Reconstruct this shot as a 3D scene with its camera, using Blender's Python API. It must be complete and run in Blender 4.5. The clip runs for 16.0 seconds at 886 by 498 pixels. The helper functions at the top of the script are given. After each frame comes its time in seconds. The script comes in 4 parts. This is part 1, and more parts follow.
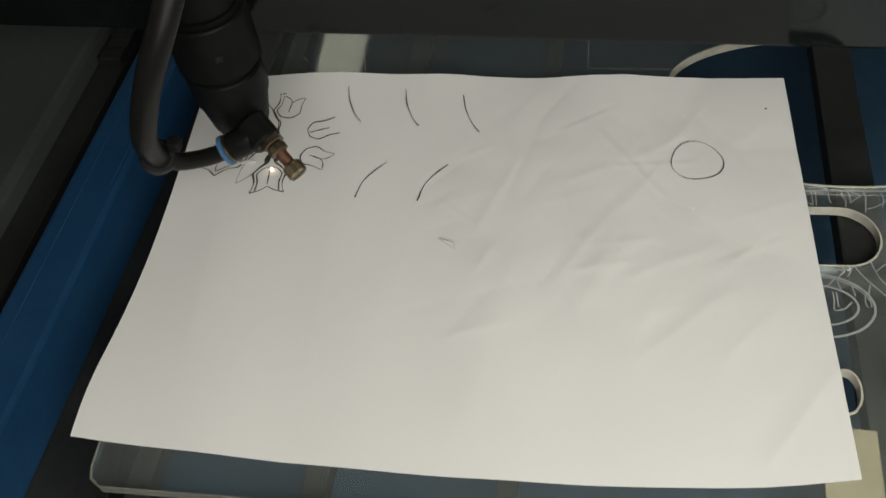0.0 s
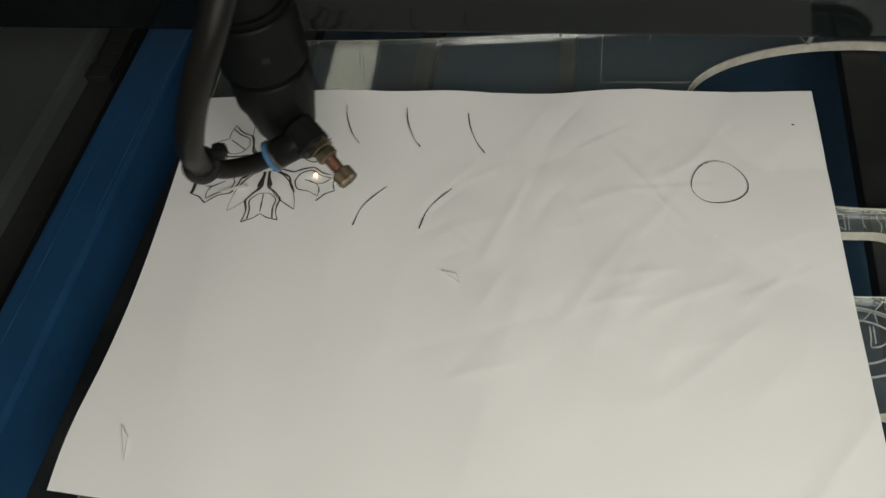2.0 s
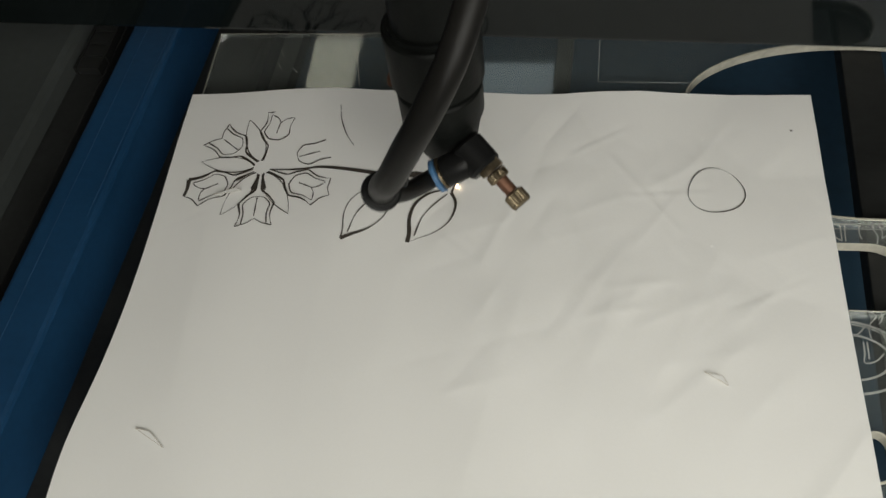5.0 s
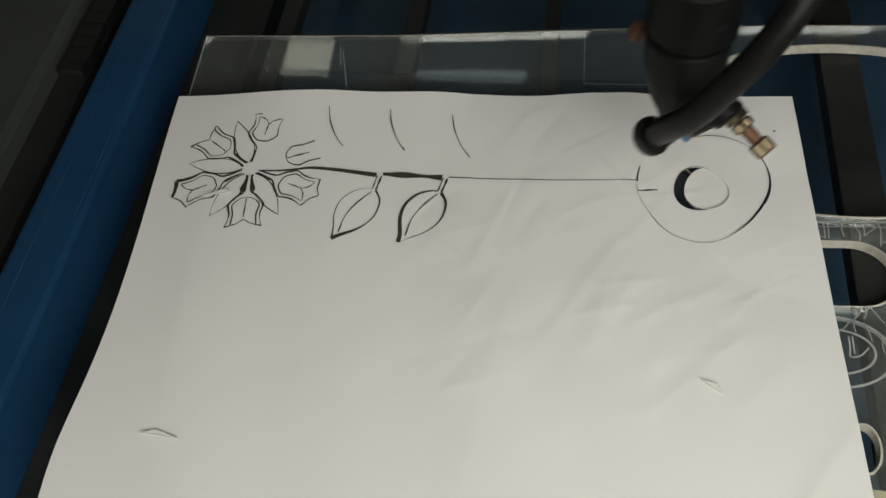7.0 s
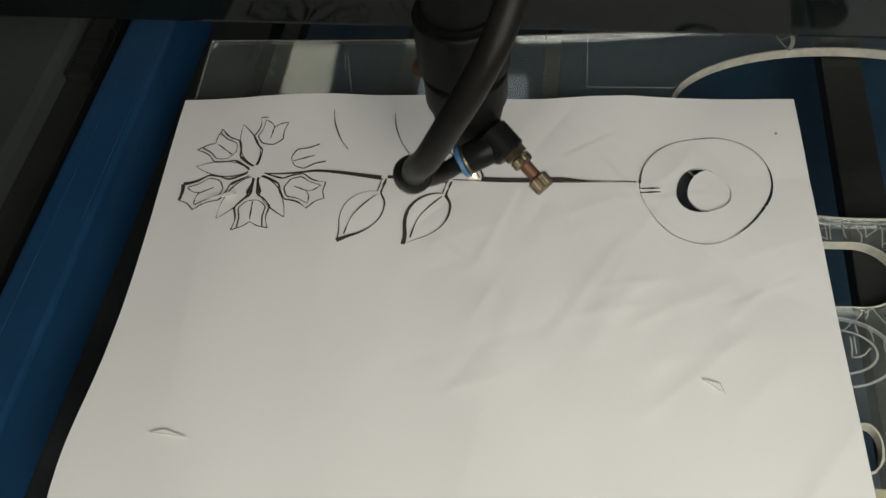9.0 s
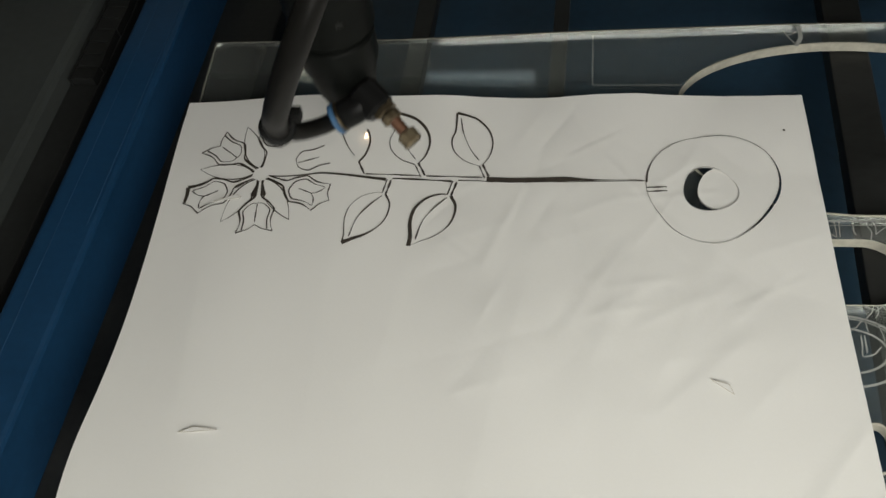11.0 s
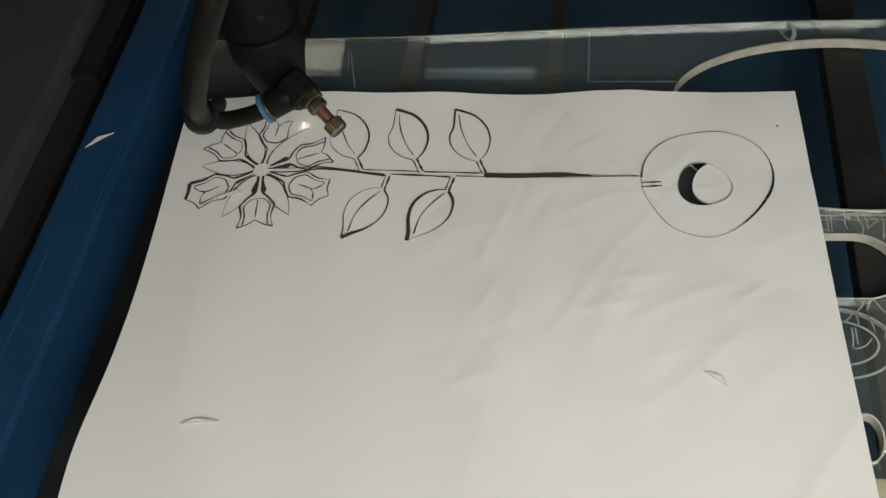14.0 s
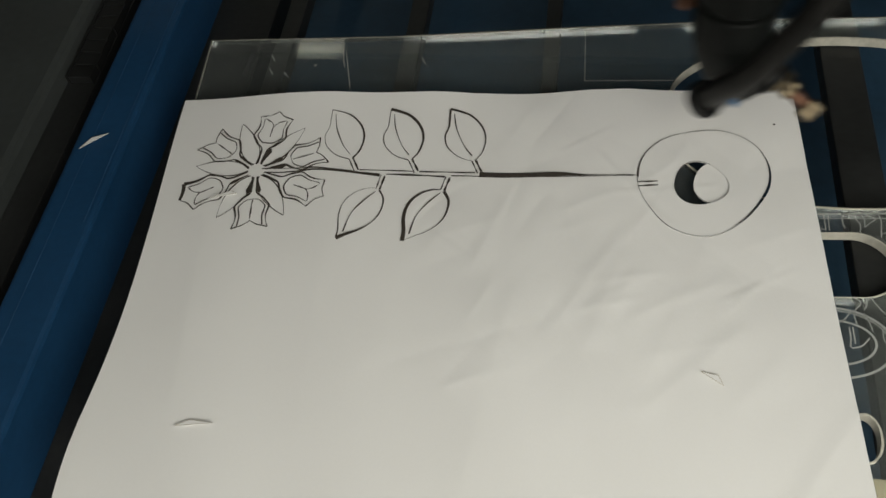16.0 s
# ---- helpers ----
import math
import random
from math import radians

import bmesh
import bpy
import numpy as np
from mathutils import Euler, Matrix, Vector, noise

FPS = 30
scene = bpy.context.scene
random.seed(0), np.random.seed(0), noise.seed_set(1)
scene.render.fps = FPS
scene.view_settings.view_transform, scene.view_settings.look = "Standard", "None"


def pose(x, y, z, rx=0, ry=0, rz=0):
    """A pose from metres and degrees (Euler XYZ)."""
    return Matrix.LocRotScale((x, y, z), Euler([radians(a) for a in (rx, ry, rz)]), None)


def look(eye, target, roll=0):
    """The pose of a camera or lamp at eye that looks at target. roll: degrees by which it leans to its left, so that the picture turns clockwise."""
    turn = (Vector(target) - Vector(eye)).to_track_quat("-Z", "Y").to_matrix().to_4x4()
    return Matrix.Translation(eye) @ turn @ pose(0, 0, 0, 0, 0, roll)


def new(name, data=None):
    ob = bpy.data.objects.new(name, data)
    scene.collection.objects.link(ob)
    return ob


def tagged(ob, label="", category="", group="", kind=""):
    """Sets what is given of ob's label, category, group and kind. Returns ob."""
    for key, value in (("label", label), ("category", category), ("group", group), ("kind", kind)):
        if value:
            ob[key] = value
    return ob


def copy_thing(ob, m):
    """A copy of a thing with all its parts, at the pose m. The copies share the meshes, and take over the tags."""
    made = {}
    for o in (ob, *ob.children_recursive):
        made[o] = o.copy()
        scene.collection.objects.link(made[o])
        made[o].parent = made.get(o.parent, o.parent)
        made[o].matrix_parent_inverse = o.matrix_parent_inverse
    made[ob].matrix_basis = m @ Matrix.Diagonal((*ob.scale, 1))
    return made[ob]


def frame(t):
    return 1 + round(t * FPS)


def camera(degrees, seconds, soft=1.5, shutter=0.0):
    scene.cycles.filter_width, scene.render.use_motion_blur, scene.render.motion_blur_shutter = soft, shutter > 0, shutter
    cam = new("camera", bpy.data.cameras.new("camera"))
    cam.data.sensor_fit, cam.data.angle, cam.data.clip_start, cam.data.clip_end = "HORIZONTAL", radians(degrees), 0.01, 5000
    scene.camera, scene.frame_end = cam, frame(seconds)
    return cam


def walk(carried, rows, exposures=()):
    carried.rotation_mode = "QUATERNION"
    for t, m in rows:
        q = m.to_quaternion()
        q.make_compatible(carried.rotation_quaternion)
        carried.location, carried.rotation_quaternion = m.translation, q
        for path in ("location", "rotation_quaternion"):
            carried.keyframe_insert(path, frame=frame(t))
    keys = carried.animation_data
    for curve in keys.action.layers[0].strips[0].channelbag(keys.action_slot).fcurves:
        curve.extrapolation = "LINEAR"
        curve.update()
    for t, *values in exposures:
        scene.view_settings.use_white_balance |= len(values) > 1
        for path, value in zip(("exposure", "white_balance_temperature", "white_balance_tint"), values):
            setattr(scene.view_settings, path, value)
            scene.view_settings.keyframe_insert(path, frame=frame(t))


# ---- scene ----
from mathutils import geometry

cam = camera(52.9, 16.0, shutter=0.5)
PATH = [
    (0, (0.041, -0.242, 0.315), (-0.22, 0.951, -1.269), -8.4),
    (0.5, (0.048, -0.23, 0.319), (-0.235, 0.949, -1.272), -9.8),
    (1, (0.046, -0.221, 0.31), (-0.228, 0.948, -1.289), -9.4),
    (1.5, (0.041, -0.214, 0.306), (-0.238, 0.966, -1.284), -9.6),
    (2, (0.043, -0.214, 0.302), (-0.256, 0.971, -1.281), -10.4),
    (2.5, (0.042, -0.215, 0.3), (-0.242, 0.979, -1.279), -9.7),
    (3, (0.0442, -0.1956, 0.3127), (-0.2544, 0.9559, -1.3802), -10.62),
    (3.5, (0.0370, -0.1994, 0.3104), (-0.2351, 0.9224, -1.3195), -9.69),
    (4, (0.0443, -0.1940, 0.3126), (-0.2540, 0.9051, -1.3295), -11.23),
    (6.5, (0.0319, -0.1953, 0.3149), (-0.1879, 0.9150, -1.3299), -7.67),
    (7, (0.0316, -0.1993, 0.3146), (-0.1793, 0.9301, -1.3344), -7.59),
    (7.5, (0.0318, -0.1989, 0.3151), (-0.1775, 0.9215, -1.3261), -7.62),
    (8, (0.0330, -0.2002, 0.3157), (-0.1838, 0.9132, -1.3084), -7.96),
    (8.5, (0.0313, -0.2026, 0.3167), (-0.1838, 0.9288, -1.3170), -7.72),
    (11, (0.033, -0.199, 0.316), (-0.206, 0.924, -1.321), -9.4),
    (11.5, (0.034, -0.201, 0.318), (-0.206, 0.915, -1.324), -9.4),
    (12, (0.039, -0.2, 0.319), (-0.202, 0.923, -1.318), -9.4),
    (12.5, (0.035, -0.202, 0.32), (-0.202, 0.916, -1.321), -9.3),
    (13, (0.036, -0.201, 0.321), (-0.201, 0.913, -1.323), -9.4),
    (13.5, (0.038, -0.2, 0.32), (-0.203, 0.919, -1.32), -9.6),
    (14, (0.035, -0.203, 0.32), (-0.206, 0.915, -1.322), -9.6),
    (14.5, (0.037, -0.2, 0.32), (-0.203, 0.914, -1.323), -9.7),
    (15, (0.034, -0.202, 0.32), (-0.202, 0.913, -1.323), -9.5),
    (15.5, (0.036, -0.201, 0.32), (-0.205, 0.916, -1.321), -9.7),
    (16, (0.037, -0.202, 0.318), (-0.205, 0.917, -1.322), -9.8),
]
walk(cam, [(t, look(eye, target, roll)) for t, eye, target, roll in PATH],
     ((0, 0.03), (0.5, -0.03), (1, 0.0), (1.5, -0.06), (2, -0.01), (4, 0.03), (6.5, 0.03), (7.5, -0.02), (8.5, 0.0), (10.8, 0.07), (11, 0.06), (11.5, -0.02), (12, 0.0), (13, 0.05), (14.2, 0.05), (14.6, 0.01), (16, 0.0)))

# ---- light ----
world = bpy.data.worlds.new("world")
scene.world = world
world.use_nodes = True
wn = world.node_tree
sky = wn.nodes.new("ShaderNodeTexSky")
sky.sky_type, sky.sun_disc, sky.sun_elevation, sky.sun_rotation = "NISHITA", False, radians(40), radians(180)
wn.links.new(sky.outputs[0], wn.nodes["Background"].inputs[0])
wn.nodes["Background"].inputs[1].default_value = 0.15

# added area light with no known source, brightens the bed from the front
LIGHT = bpy.data.lights.new("added_front_light", "AREA")
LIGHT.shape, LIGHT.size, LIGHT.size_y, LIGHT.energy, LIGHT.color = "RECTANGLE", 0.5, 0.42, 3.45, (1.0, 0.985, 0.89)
lamp = new("added_front_light", LIGHT)
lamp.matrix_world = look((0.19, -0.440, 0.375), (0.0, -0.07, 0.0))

TURN = -2.9                                   # the machine lies askew to the sheet
MACHINE = pose(0, 0, 0, 0, 0, TURN)


# ---- materials ----
def material(name, color, rough=0.5, metal=0.0, grain=120.0, vary=0.15, bump=0.1, stain=14.0, spec=0.5, coat=0.0):
    """A surface with a fine grain, broad stains and a little relief."""
    m = bpy.data.materials.new(name)
    m.use_nodes = True
    nt = m.node_tree
    b = nt.nodes["Principled BSDF"]
    co = nt.nodes.new("ShaderNodeTexCoord")
    fine, broad = nt.nodes.new("ShaderNodeTexNoise"), nt.nodes.new("ShaderNodeTexNoise")
    fine.inputs["Scale"].default_value, broad.inputs["Scale"].default_value = grain, stain
    fine.inputs["Detail"].default_value, broad.inputs["Detail"].default_value = 4, 5
    for n in (fine, broad):
        nt.links.new(co.outputs["Object"], n.inputs["Vector"])
    mix = nt.nodes.new("ShaderNodeMath")
    mix.operation = "MULTIPLY_ADD"
    nt.links.new(broad.outputs[0], mix.inputs[0])
    mix.inputs[1].default_value = 0.65
    half = nt.nodes.new("ShaderNodeMath")
    half.operation = "MULTIPLY"
    half.inputs[1].default_value = 0.35
    nt.links.new(fine.outputs[0], half.inputs[0])
    nt.links.new(half.outputs[0], mix.inputs[2])
    ramp = nt.nodes.new("ShaderNodeValToRGB")
    lo, hi = ramp.color_ramp.elements
    lo.position, hi.position = 0.3, 0.7
    lo.color = (*[c * (1 - vary) for c in color], 1)
    hi.color = (*[min(1, c * (1 + vary)) for c in color], 1)
    nt.links.new(mix.outputs[0], ramp.inputs[0])
    nt.links.new(ramp.outputs[0], b.inputs["Base Color"])
    rr = nt.nodes.new("ShaderNodeMapRange")
    rr.inputs[1].default_value, rr.inputs[2].default_value = 0.3, 0.7
    rr.inputs[3].default_value, rr.inputs[4].default_value = max(0.02, rough * 0.85), min(1, rough * 1.15)
    nt.links.new(broad.outputs[0], rr.inputs[0])
    nt.links.new(rr.outputs[0], b.inputs["Roughness"])
    b.inputs["Metallic"].default_value = metal
    b.inputs["Specular IOR Level"].default_value = spec
    b.inputs["Coat Weight"].default_value = coat
    if bump:
        bp = nt.nodes.new("ShaderNodeBump")
        bp.inputs["Strength"].default_value, bp.inputs["Distance"].default_value = bump, 0.0006
        nt.links.new(fine.outputs[0], bp.inputs["Height"])
        nt.links.new(bp.outputs[0], b.inputs["Normal"])
    return m


M_PAPER = material("paper", (0.80, 0.79, 0.76), 0.75, grain=900, vary=0.015, bump=0.05, stain=9, spec=0.25)
# dark of cut lines and open gaps, also of painted shade
M_CHAR_SHADE = material("kerf_char_and_shade", (0.042, 0.034, 0.026), 0.9, grain=700, vary=0.5, bump=0.0, stain=180)
M_BROWN = material("scorched_paper", (0.48, 0.43, 0.35), 0.9, grain=700, vary=0.3, bump=0.0, stain=120)
M_BLACK = material("black_anodised", (0.0050, 0.0056, 0.0050), 0.46, metal=0.0, grain=900, vary=0.6, bump=0.12, stain=60, spec=0.09)
M_PLASTIC = material("black_plastic", (0.0075, 0.0076, 0.0075), 0.4, spec=0.13, grain=350, vary=0.3, bump=0.08, stain=50)
M_HOSE = material("black_hose", (0.0082, 0.0078, 0.0070), 0.42, spec=0.13, grain=250, vary=0.3, bump=0.1, stain=40)
M_BRASS = material("worn_brass", (0.23, 0.185, 0.12), 0.42, metal=1.0, grain=600, vary=0.35, bump=0.2, stain=150)
M_RUST = material("tarnished_brass", (0.13, 0.065, 0.04), 0.55, metal=0.7, grain=500, vary=0.4, bump=0.25, stain=160)
M_RING = material("blue_plastic", (0.05, 0.125, 0.24), 0.4, grain=300, vary=0.15, bump=0.05, stain=80)
M_BLUE = material("blue_paint", (0.009, 0.047, 0.112), 0.45, grain=260, vary=0.22, bump=0.12, stain=16)
M_TRAY = material("blue_tray_paint", (0.015, 0.040, 0.070), 0.5, grain=200, vary=0.35, bump=0.1, stain=12)
M_BEAM = material("black_gloss_beam", (0.0042, 0.0058, 0.0057), 0.06, grain=180, vary=0.3, bump=0.01, stain=14, spec=0.3)
M_DARK = material("dark_steel", (0.017, 0.0178, 0.017), 0.5, metal=0.2, grain=300, vary=0.45, bump=0.15, stain=25)
M_BAR = material("bed_bar_aluminium", (0.020, 0.021, 0.020), 0.5, metal=0.3, grain=300, vary=0.35, bump=0.15, stain=40)
M_RAIL = material("steel_rail", (0.25, 0.25, 0.24), 0.35, metal=0.9, grain=300, vary=0.2, bump=0.08, stain=40)
M_BRACKET = material("grey_bracket", (0.022, 0.022, 0.021), 0.5, metal=0.2, grain=300, vary=0.2, bump=0.1, stain=40)
M_COVER = material("dark_grey_cover", (0.043, 0.048, 0.046), 0.55, grain=240, vary=0.2, bump=0.1, stain=12)
M_CARD = material("beige_card", (0.27, 0.225, 0.15), 0.8, grain=300, vary=0.12, bump=0.1, stain=30)
M_ROOM = material("room_paint", (0.70, 0.70, 0.67), 0.8, grain=20, vary=0.06, bump=0.05, stain=2)
M_FLOOR = material("concrete_floor", (0.20, 0.20, 0.19), 0.8, grain=30, vary=0.15, bump=0.1, stain=3)
M_EDGE = material("frosted_cut_edge", (0.46, 0.44, 0.37), 0.45, grain=400, vary=0.3, bump=0.2, stain=90)
M_ENGRAVE = material("white_engraving", (0.34, 0.35, 0.33), 0.7, grain=900, vary=0.25, bump=0.0, stain=200)
# the outer rim gets a darker edge colour than the cut-outs
M_DULL_RIM = material("dull_rim", (0.17, 0.165, 0.14), 0.65, grain=400, vary=0.3, bump=0.2, stain=90)
M_LINK = material("worn_black_link", (0.009, 0.0095, 0.009), 0.5, grain=300, vary=0.3, bump=0.1, stain=60)
M_SMEAR = material("dull_smear", (0.05, 0.053, 0.05), 0.7, grain=800, vary=0.5, bump=0.1, stain=150)
M_SCRATCH = material("blue_scratch", (0.018, 0.065, 0.14), 0.6, grain=900, vary=0.3, bump=0.0, stain=60)

M_ACRYLIC = material("clear_acrylic", (0.83, 0.88, 0.84), 0.03, grain=60, vary=0.02, bump=0.0, stain=10)
p = M_ACRYLIC.node_tree.nodes["Principled BSDF"]
p.inputs["Transmission Weight"].default_value, p.inputs["IOR"].default_value = 0.974, 1.49

M_GLOW = bpy.data.materials.new("laser_spark")
M_GLOW.use_nodes = True
p = M_GLOW.node_tree.nodes["Principled BSDF"]
p.inputs["Base Color"].default_value = (1, 0.85, 0.7, 1)
p.inputs["Emission Color"].default_value = (1.0, 0.72, 0.45, 1)
p.inputs["Emission Strength"].default_value = 8.0

def glowing(name, color, strength):
    m = bpy.data.materials.new(name)
    m.use_nodes = True
    b = m.node_tree.nodes["Principled BSDF"]
    b.inputs["Base Color"].default_value = (0.8, 0.8, 0.8, 1)
    b.inputs["Emission Color"].default_value = (*color, 1)
    b.inputs["Emission Strength"].default_value = strength
    return m


M_WARM = glowing("warm_diffuser", (1.0, 0.97, 0.78), 1.7)
M_COOL = glowing("cool_diffuser", (0.80, 0.95, 1.0), 0.9)

M_PANE = bpy.data.materials.new("clear_window_pane")
M_PANE.use_nodes = True
p = M_PANE.node_tree.nodes["Principled BSDF"]
p.inputs["Base Color"].default_value = (0.8, 0.8, 0.8, 1)
p.inputs["Roughness"].default_value = 0.05
p.inputs["Transmission Weight"].default_value = 1.0


# ---- mesh helpers ----
def mesh_of(name, verts, faces, mat, smooth=False):
    me = bpy.data.meshes.new(name)
    me.from_pydata([tuple(v) for v in verts], [], faces)
    me.update()
    me.materials.append(mat)
    if smooth:
        me.polygons.foreach_set("use_smooth", [True] * len(me.polygons))
    return me


def part(name, bm, mat, parent=None, label="", m=None, smooth=False):
    """Links a bmesh as one mesh object, under a thing if one is given."""
    me = bpy.data.meshes.new(name)
    bmesh.ops.recalc_face_normals(bm, faces=bm.faces)
    bm.to_mesh(me)
    bm.free()
    me.materials.append(mat)
    if smooth:
        me.polygons.foreach_set("use_smooth", [True] * len(me.polygons))
        me.set_sharp_from_angle(angle=radians(32))
    ob = new(name, me)
    if parent is not None:
        ob.parent = parent
    if m is not None:
        ob.matrix_basis = m
    if label:
        tagged(ob, label)
    return ob


def box(x0, x1, y0, y1, z0, z1, bevel=0.0, bm=None):
    bm = bm or bmesh.new()
    got = bmesh.ops.create_cube(bm, size=1)["verts"]
    for v in got:
        v.co = ((x0 + x1) / 2 + v.co.x * (x1 - x0), (y0 + y1) / 2 + v.co.y * (y1 - y0), (z0 + z1) / 2 + v.co.z * (z1 - z0))
    if bevel:
        edges = list({e for v in got for e in v.link_edges})
        bmesh.ops.bevel(bm, geom=edges, offset=bevel, segments=2, affect="EDGES", profile=0.6)
    return bm


def lathe(profile, seg=48, knurl=0.0, bm=None, m=None):
    """A turned body: (radius, height) from bottom to top, closed at both ends; knurl cuts fine ridges where it is asked for."""
    bm = bm or bmesh.new()
    m = m or Matrix()
    rings = []
    for r, z in profile:
        ring = []
        for k in range(seg):
            rk = r * (1 - (knurl if k % 2 else 0))
            a = 2 * math.pi * k / seg
            ring.append(bm.verts.new(m @ Vector((rk * math.cos(a), rk * math.sin(a), z))))
        rings.append(ring)
    for a, b in zip(rings, rings[1:]):
        for k in range(seg):
            bm.faces.new((a[k], a[(k + 1) % seg], b[(k + 1) % seg], b[k]))
    bm.faces.new(rings[0][::-1])
    bm.faces.new(rings[-1])
    return bm


def along(a, b):
    """The pose that takes +z from a towards b."""
    return Matrix.Translation(a) @ (Vector(b) - Vector(a)).to_track_quat("Z", "Y").to_matrix().to_4x4()


def spline(points, n=10):
    """A Catmull-Rom curve through points."""
    p = [Vector(q) for q in points]
    p = [2 * p[0] - p[1], *p, 2 * p[-1] - p[-2]]
    out = []
    for i in range(1, len(p) - 2):
        for k in range(n):
            t = k / n
            out.append(0.5 * (2 * p[i] + (p[i + 1] - p[i - 1]) * t + (2 * p[i - 1] - 5 * p[i] + 4 * p[i + 1] - p[i + 2]) * t * t
                              + (3 * p[i] - p[i - 1] - 3 * p[i + 1] + p[i + 2]) * t ** 3))
    out.append(p[-2])
    return out


def tube(points, r, seg=16, n=10):
    bm = bmesh.new()
    path = spline(points, n)
    up = Vector((0.3, 0.2, 1)).normalized()
    rings = []
    for i, c in enumerate(path):
        d = (path[min(i + 1, len(path) - 1)] - path[max(i - 1, 0)]).normalized()
        side = d.cross(up)
        side = side.normalized() if side.length > 1e-4 else Vector((1, 0, 0))
        up = side.cross(d).normalized()
        rings.append([bm.verts.new(c + r * (math.cos(2 * math.pi * k / seg) * side + math.sin(2 * math.pi * k / seg) * up)) for k in range(seg)])
    for a, b in zip(rings, rings[1:]):
        for k in range(seg):
            bm.faces.new((a[k], a[(k + 1) % seg], b[(k + 1) % seg], b[k]))
    bm.faces.new(rings[0][::-1])
    bm.faces.new(rings[-1])
    return bm


def inside(x, y, loop):
    hit, j = False, len(loop) - 1
    for i in range(len(loop)):
        (xi, yi), (xj, yj) = loop[i], loop[j]
        if (yi > y) != (yj > y) and x < (xj - xi) * (y - yi) / (yj - yi) + xi:
            hit = not hit
        j = i
    return hit


def triangulated(loops, extra=()):
    """Points and triangles of the plane that hold all loops as edges."""
    pts, edges = [], []
    for loop in loops:
        first = len(pts)
        pts += [Vector(q) for q in loop]
        edges += [(first + i, first + (i + 1) % len(loop)) for i in range(len(loop))]
    pts += [Vector(q) for q in extra]
    v, _, f, *_ = geometry.delaunay_2d_cdt(pts, edges, [], 0, 1e-7)
    return [tuple(q) for q in v], [tuple(t) for t in f]


def ellipse(cx, cy, a, b, n=64, turn=0.0):
    c, s = math.cos(radians(turn)), math.sin(radians(turn))
    ring = [(a * math.cos(2 * math.pi * k / n), b * math.sin(2 * math.pi * k / n)) for k in range(n)]
    return [(cx + c * x - s * y, cy + s * x + c * y) for x, y in ring]


def pill(x0, x1, y0, y1, r, n=10):
    out = []
    for cx, cy, a0 in ((x1 - r, y1 - r, 0), (x0 + r, y1 - r, 90), (x0 + r, y0 + r, 180), (x1 - r, y0 + r, 270)):
        out += [(cx + r * math.cos(radians(a0 + 90 * k / n)), cy + r * math.sin(radians(a0 + 90 * k / n))) for k in range(n + 1)]
    return out


def empty(name, m=None):
    ob = new(name)
    if m is not None:
        ob.matrix_basis = m
    return ob


# ---- room that closes the place ----
def room():
    x0, x1, y0, y1, z0, z1 = -2.2, 2.2, -0.68, 2.6, -0.85, 1.9
    tagged(part("floor", box(x0, x1, y0, y1, z0 - 0.1, z0), M_FLOOR), "grey concrete workshop floor under the machine", "floor", kind="structure")
    tagged(part("ceiling", box(x0, x1, y0, y1, z1, z1 + 0.1), M_ROOM), "plain grey painted workshop ceiling", "ceiling", kind="structure")
    for name, b in (("wall_east", (x1, x1 + 0.12, y0, y1, z0, z1)), ("wall_west", (x0 - 0.12, x0, y0, y1, z0, z1)), ("wall_north", (x0, x1, y1, y1 + 0.12, z0, z1))):
        tagged(part(name, box(*b), M_ROOM), "plain grey painted workshop wall", "wall", kind="structure")
    # the unseen wall behind the camera gets an added window opening
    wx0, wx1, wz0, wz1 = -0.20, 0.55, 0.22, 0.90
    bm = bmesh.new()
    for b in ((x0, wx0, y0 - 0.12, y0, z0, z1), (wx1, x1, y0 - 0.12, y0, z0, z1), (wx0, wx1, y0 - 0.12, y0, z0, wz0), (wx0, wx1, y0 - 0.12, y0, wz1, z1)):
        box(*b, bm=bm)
    tagged(part("wall_south", bm, M_ROOM), "grey painted workshop wall, out of view, with an added window opening", "wall", kind="structure")
    # window added to go with the front light
    win = tagged(empty("added_window", pose(0, y0 - 0.06, 0)), "clear window added in the unseen workshop wall behind the camera", "window", kind="structure")
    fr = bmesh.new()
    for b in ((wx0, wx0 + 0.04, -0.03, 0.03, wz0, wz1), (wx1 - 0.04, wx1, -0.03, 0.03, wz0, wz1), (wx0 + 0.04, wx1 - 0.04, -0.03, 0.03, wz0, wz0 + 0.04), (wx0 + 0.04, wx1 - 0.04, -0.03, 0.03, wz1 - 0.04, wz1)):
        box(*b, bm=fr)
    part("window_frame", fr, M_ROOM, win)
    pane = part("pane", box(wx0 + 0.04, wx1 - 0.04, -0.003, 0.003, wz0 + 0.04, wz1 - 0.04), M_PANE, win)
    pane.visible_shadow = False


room()


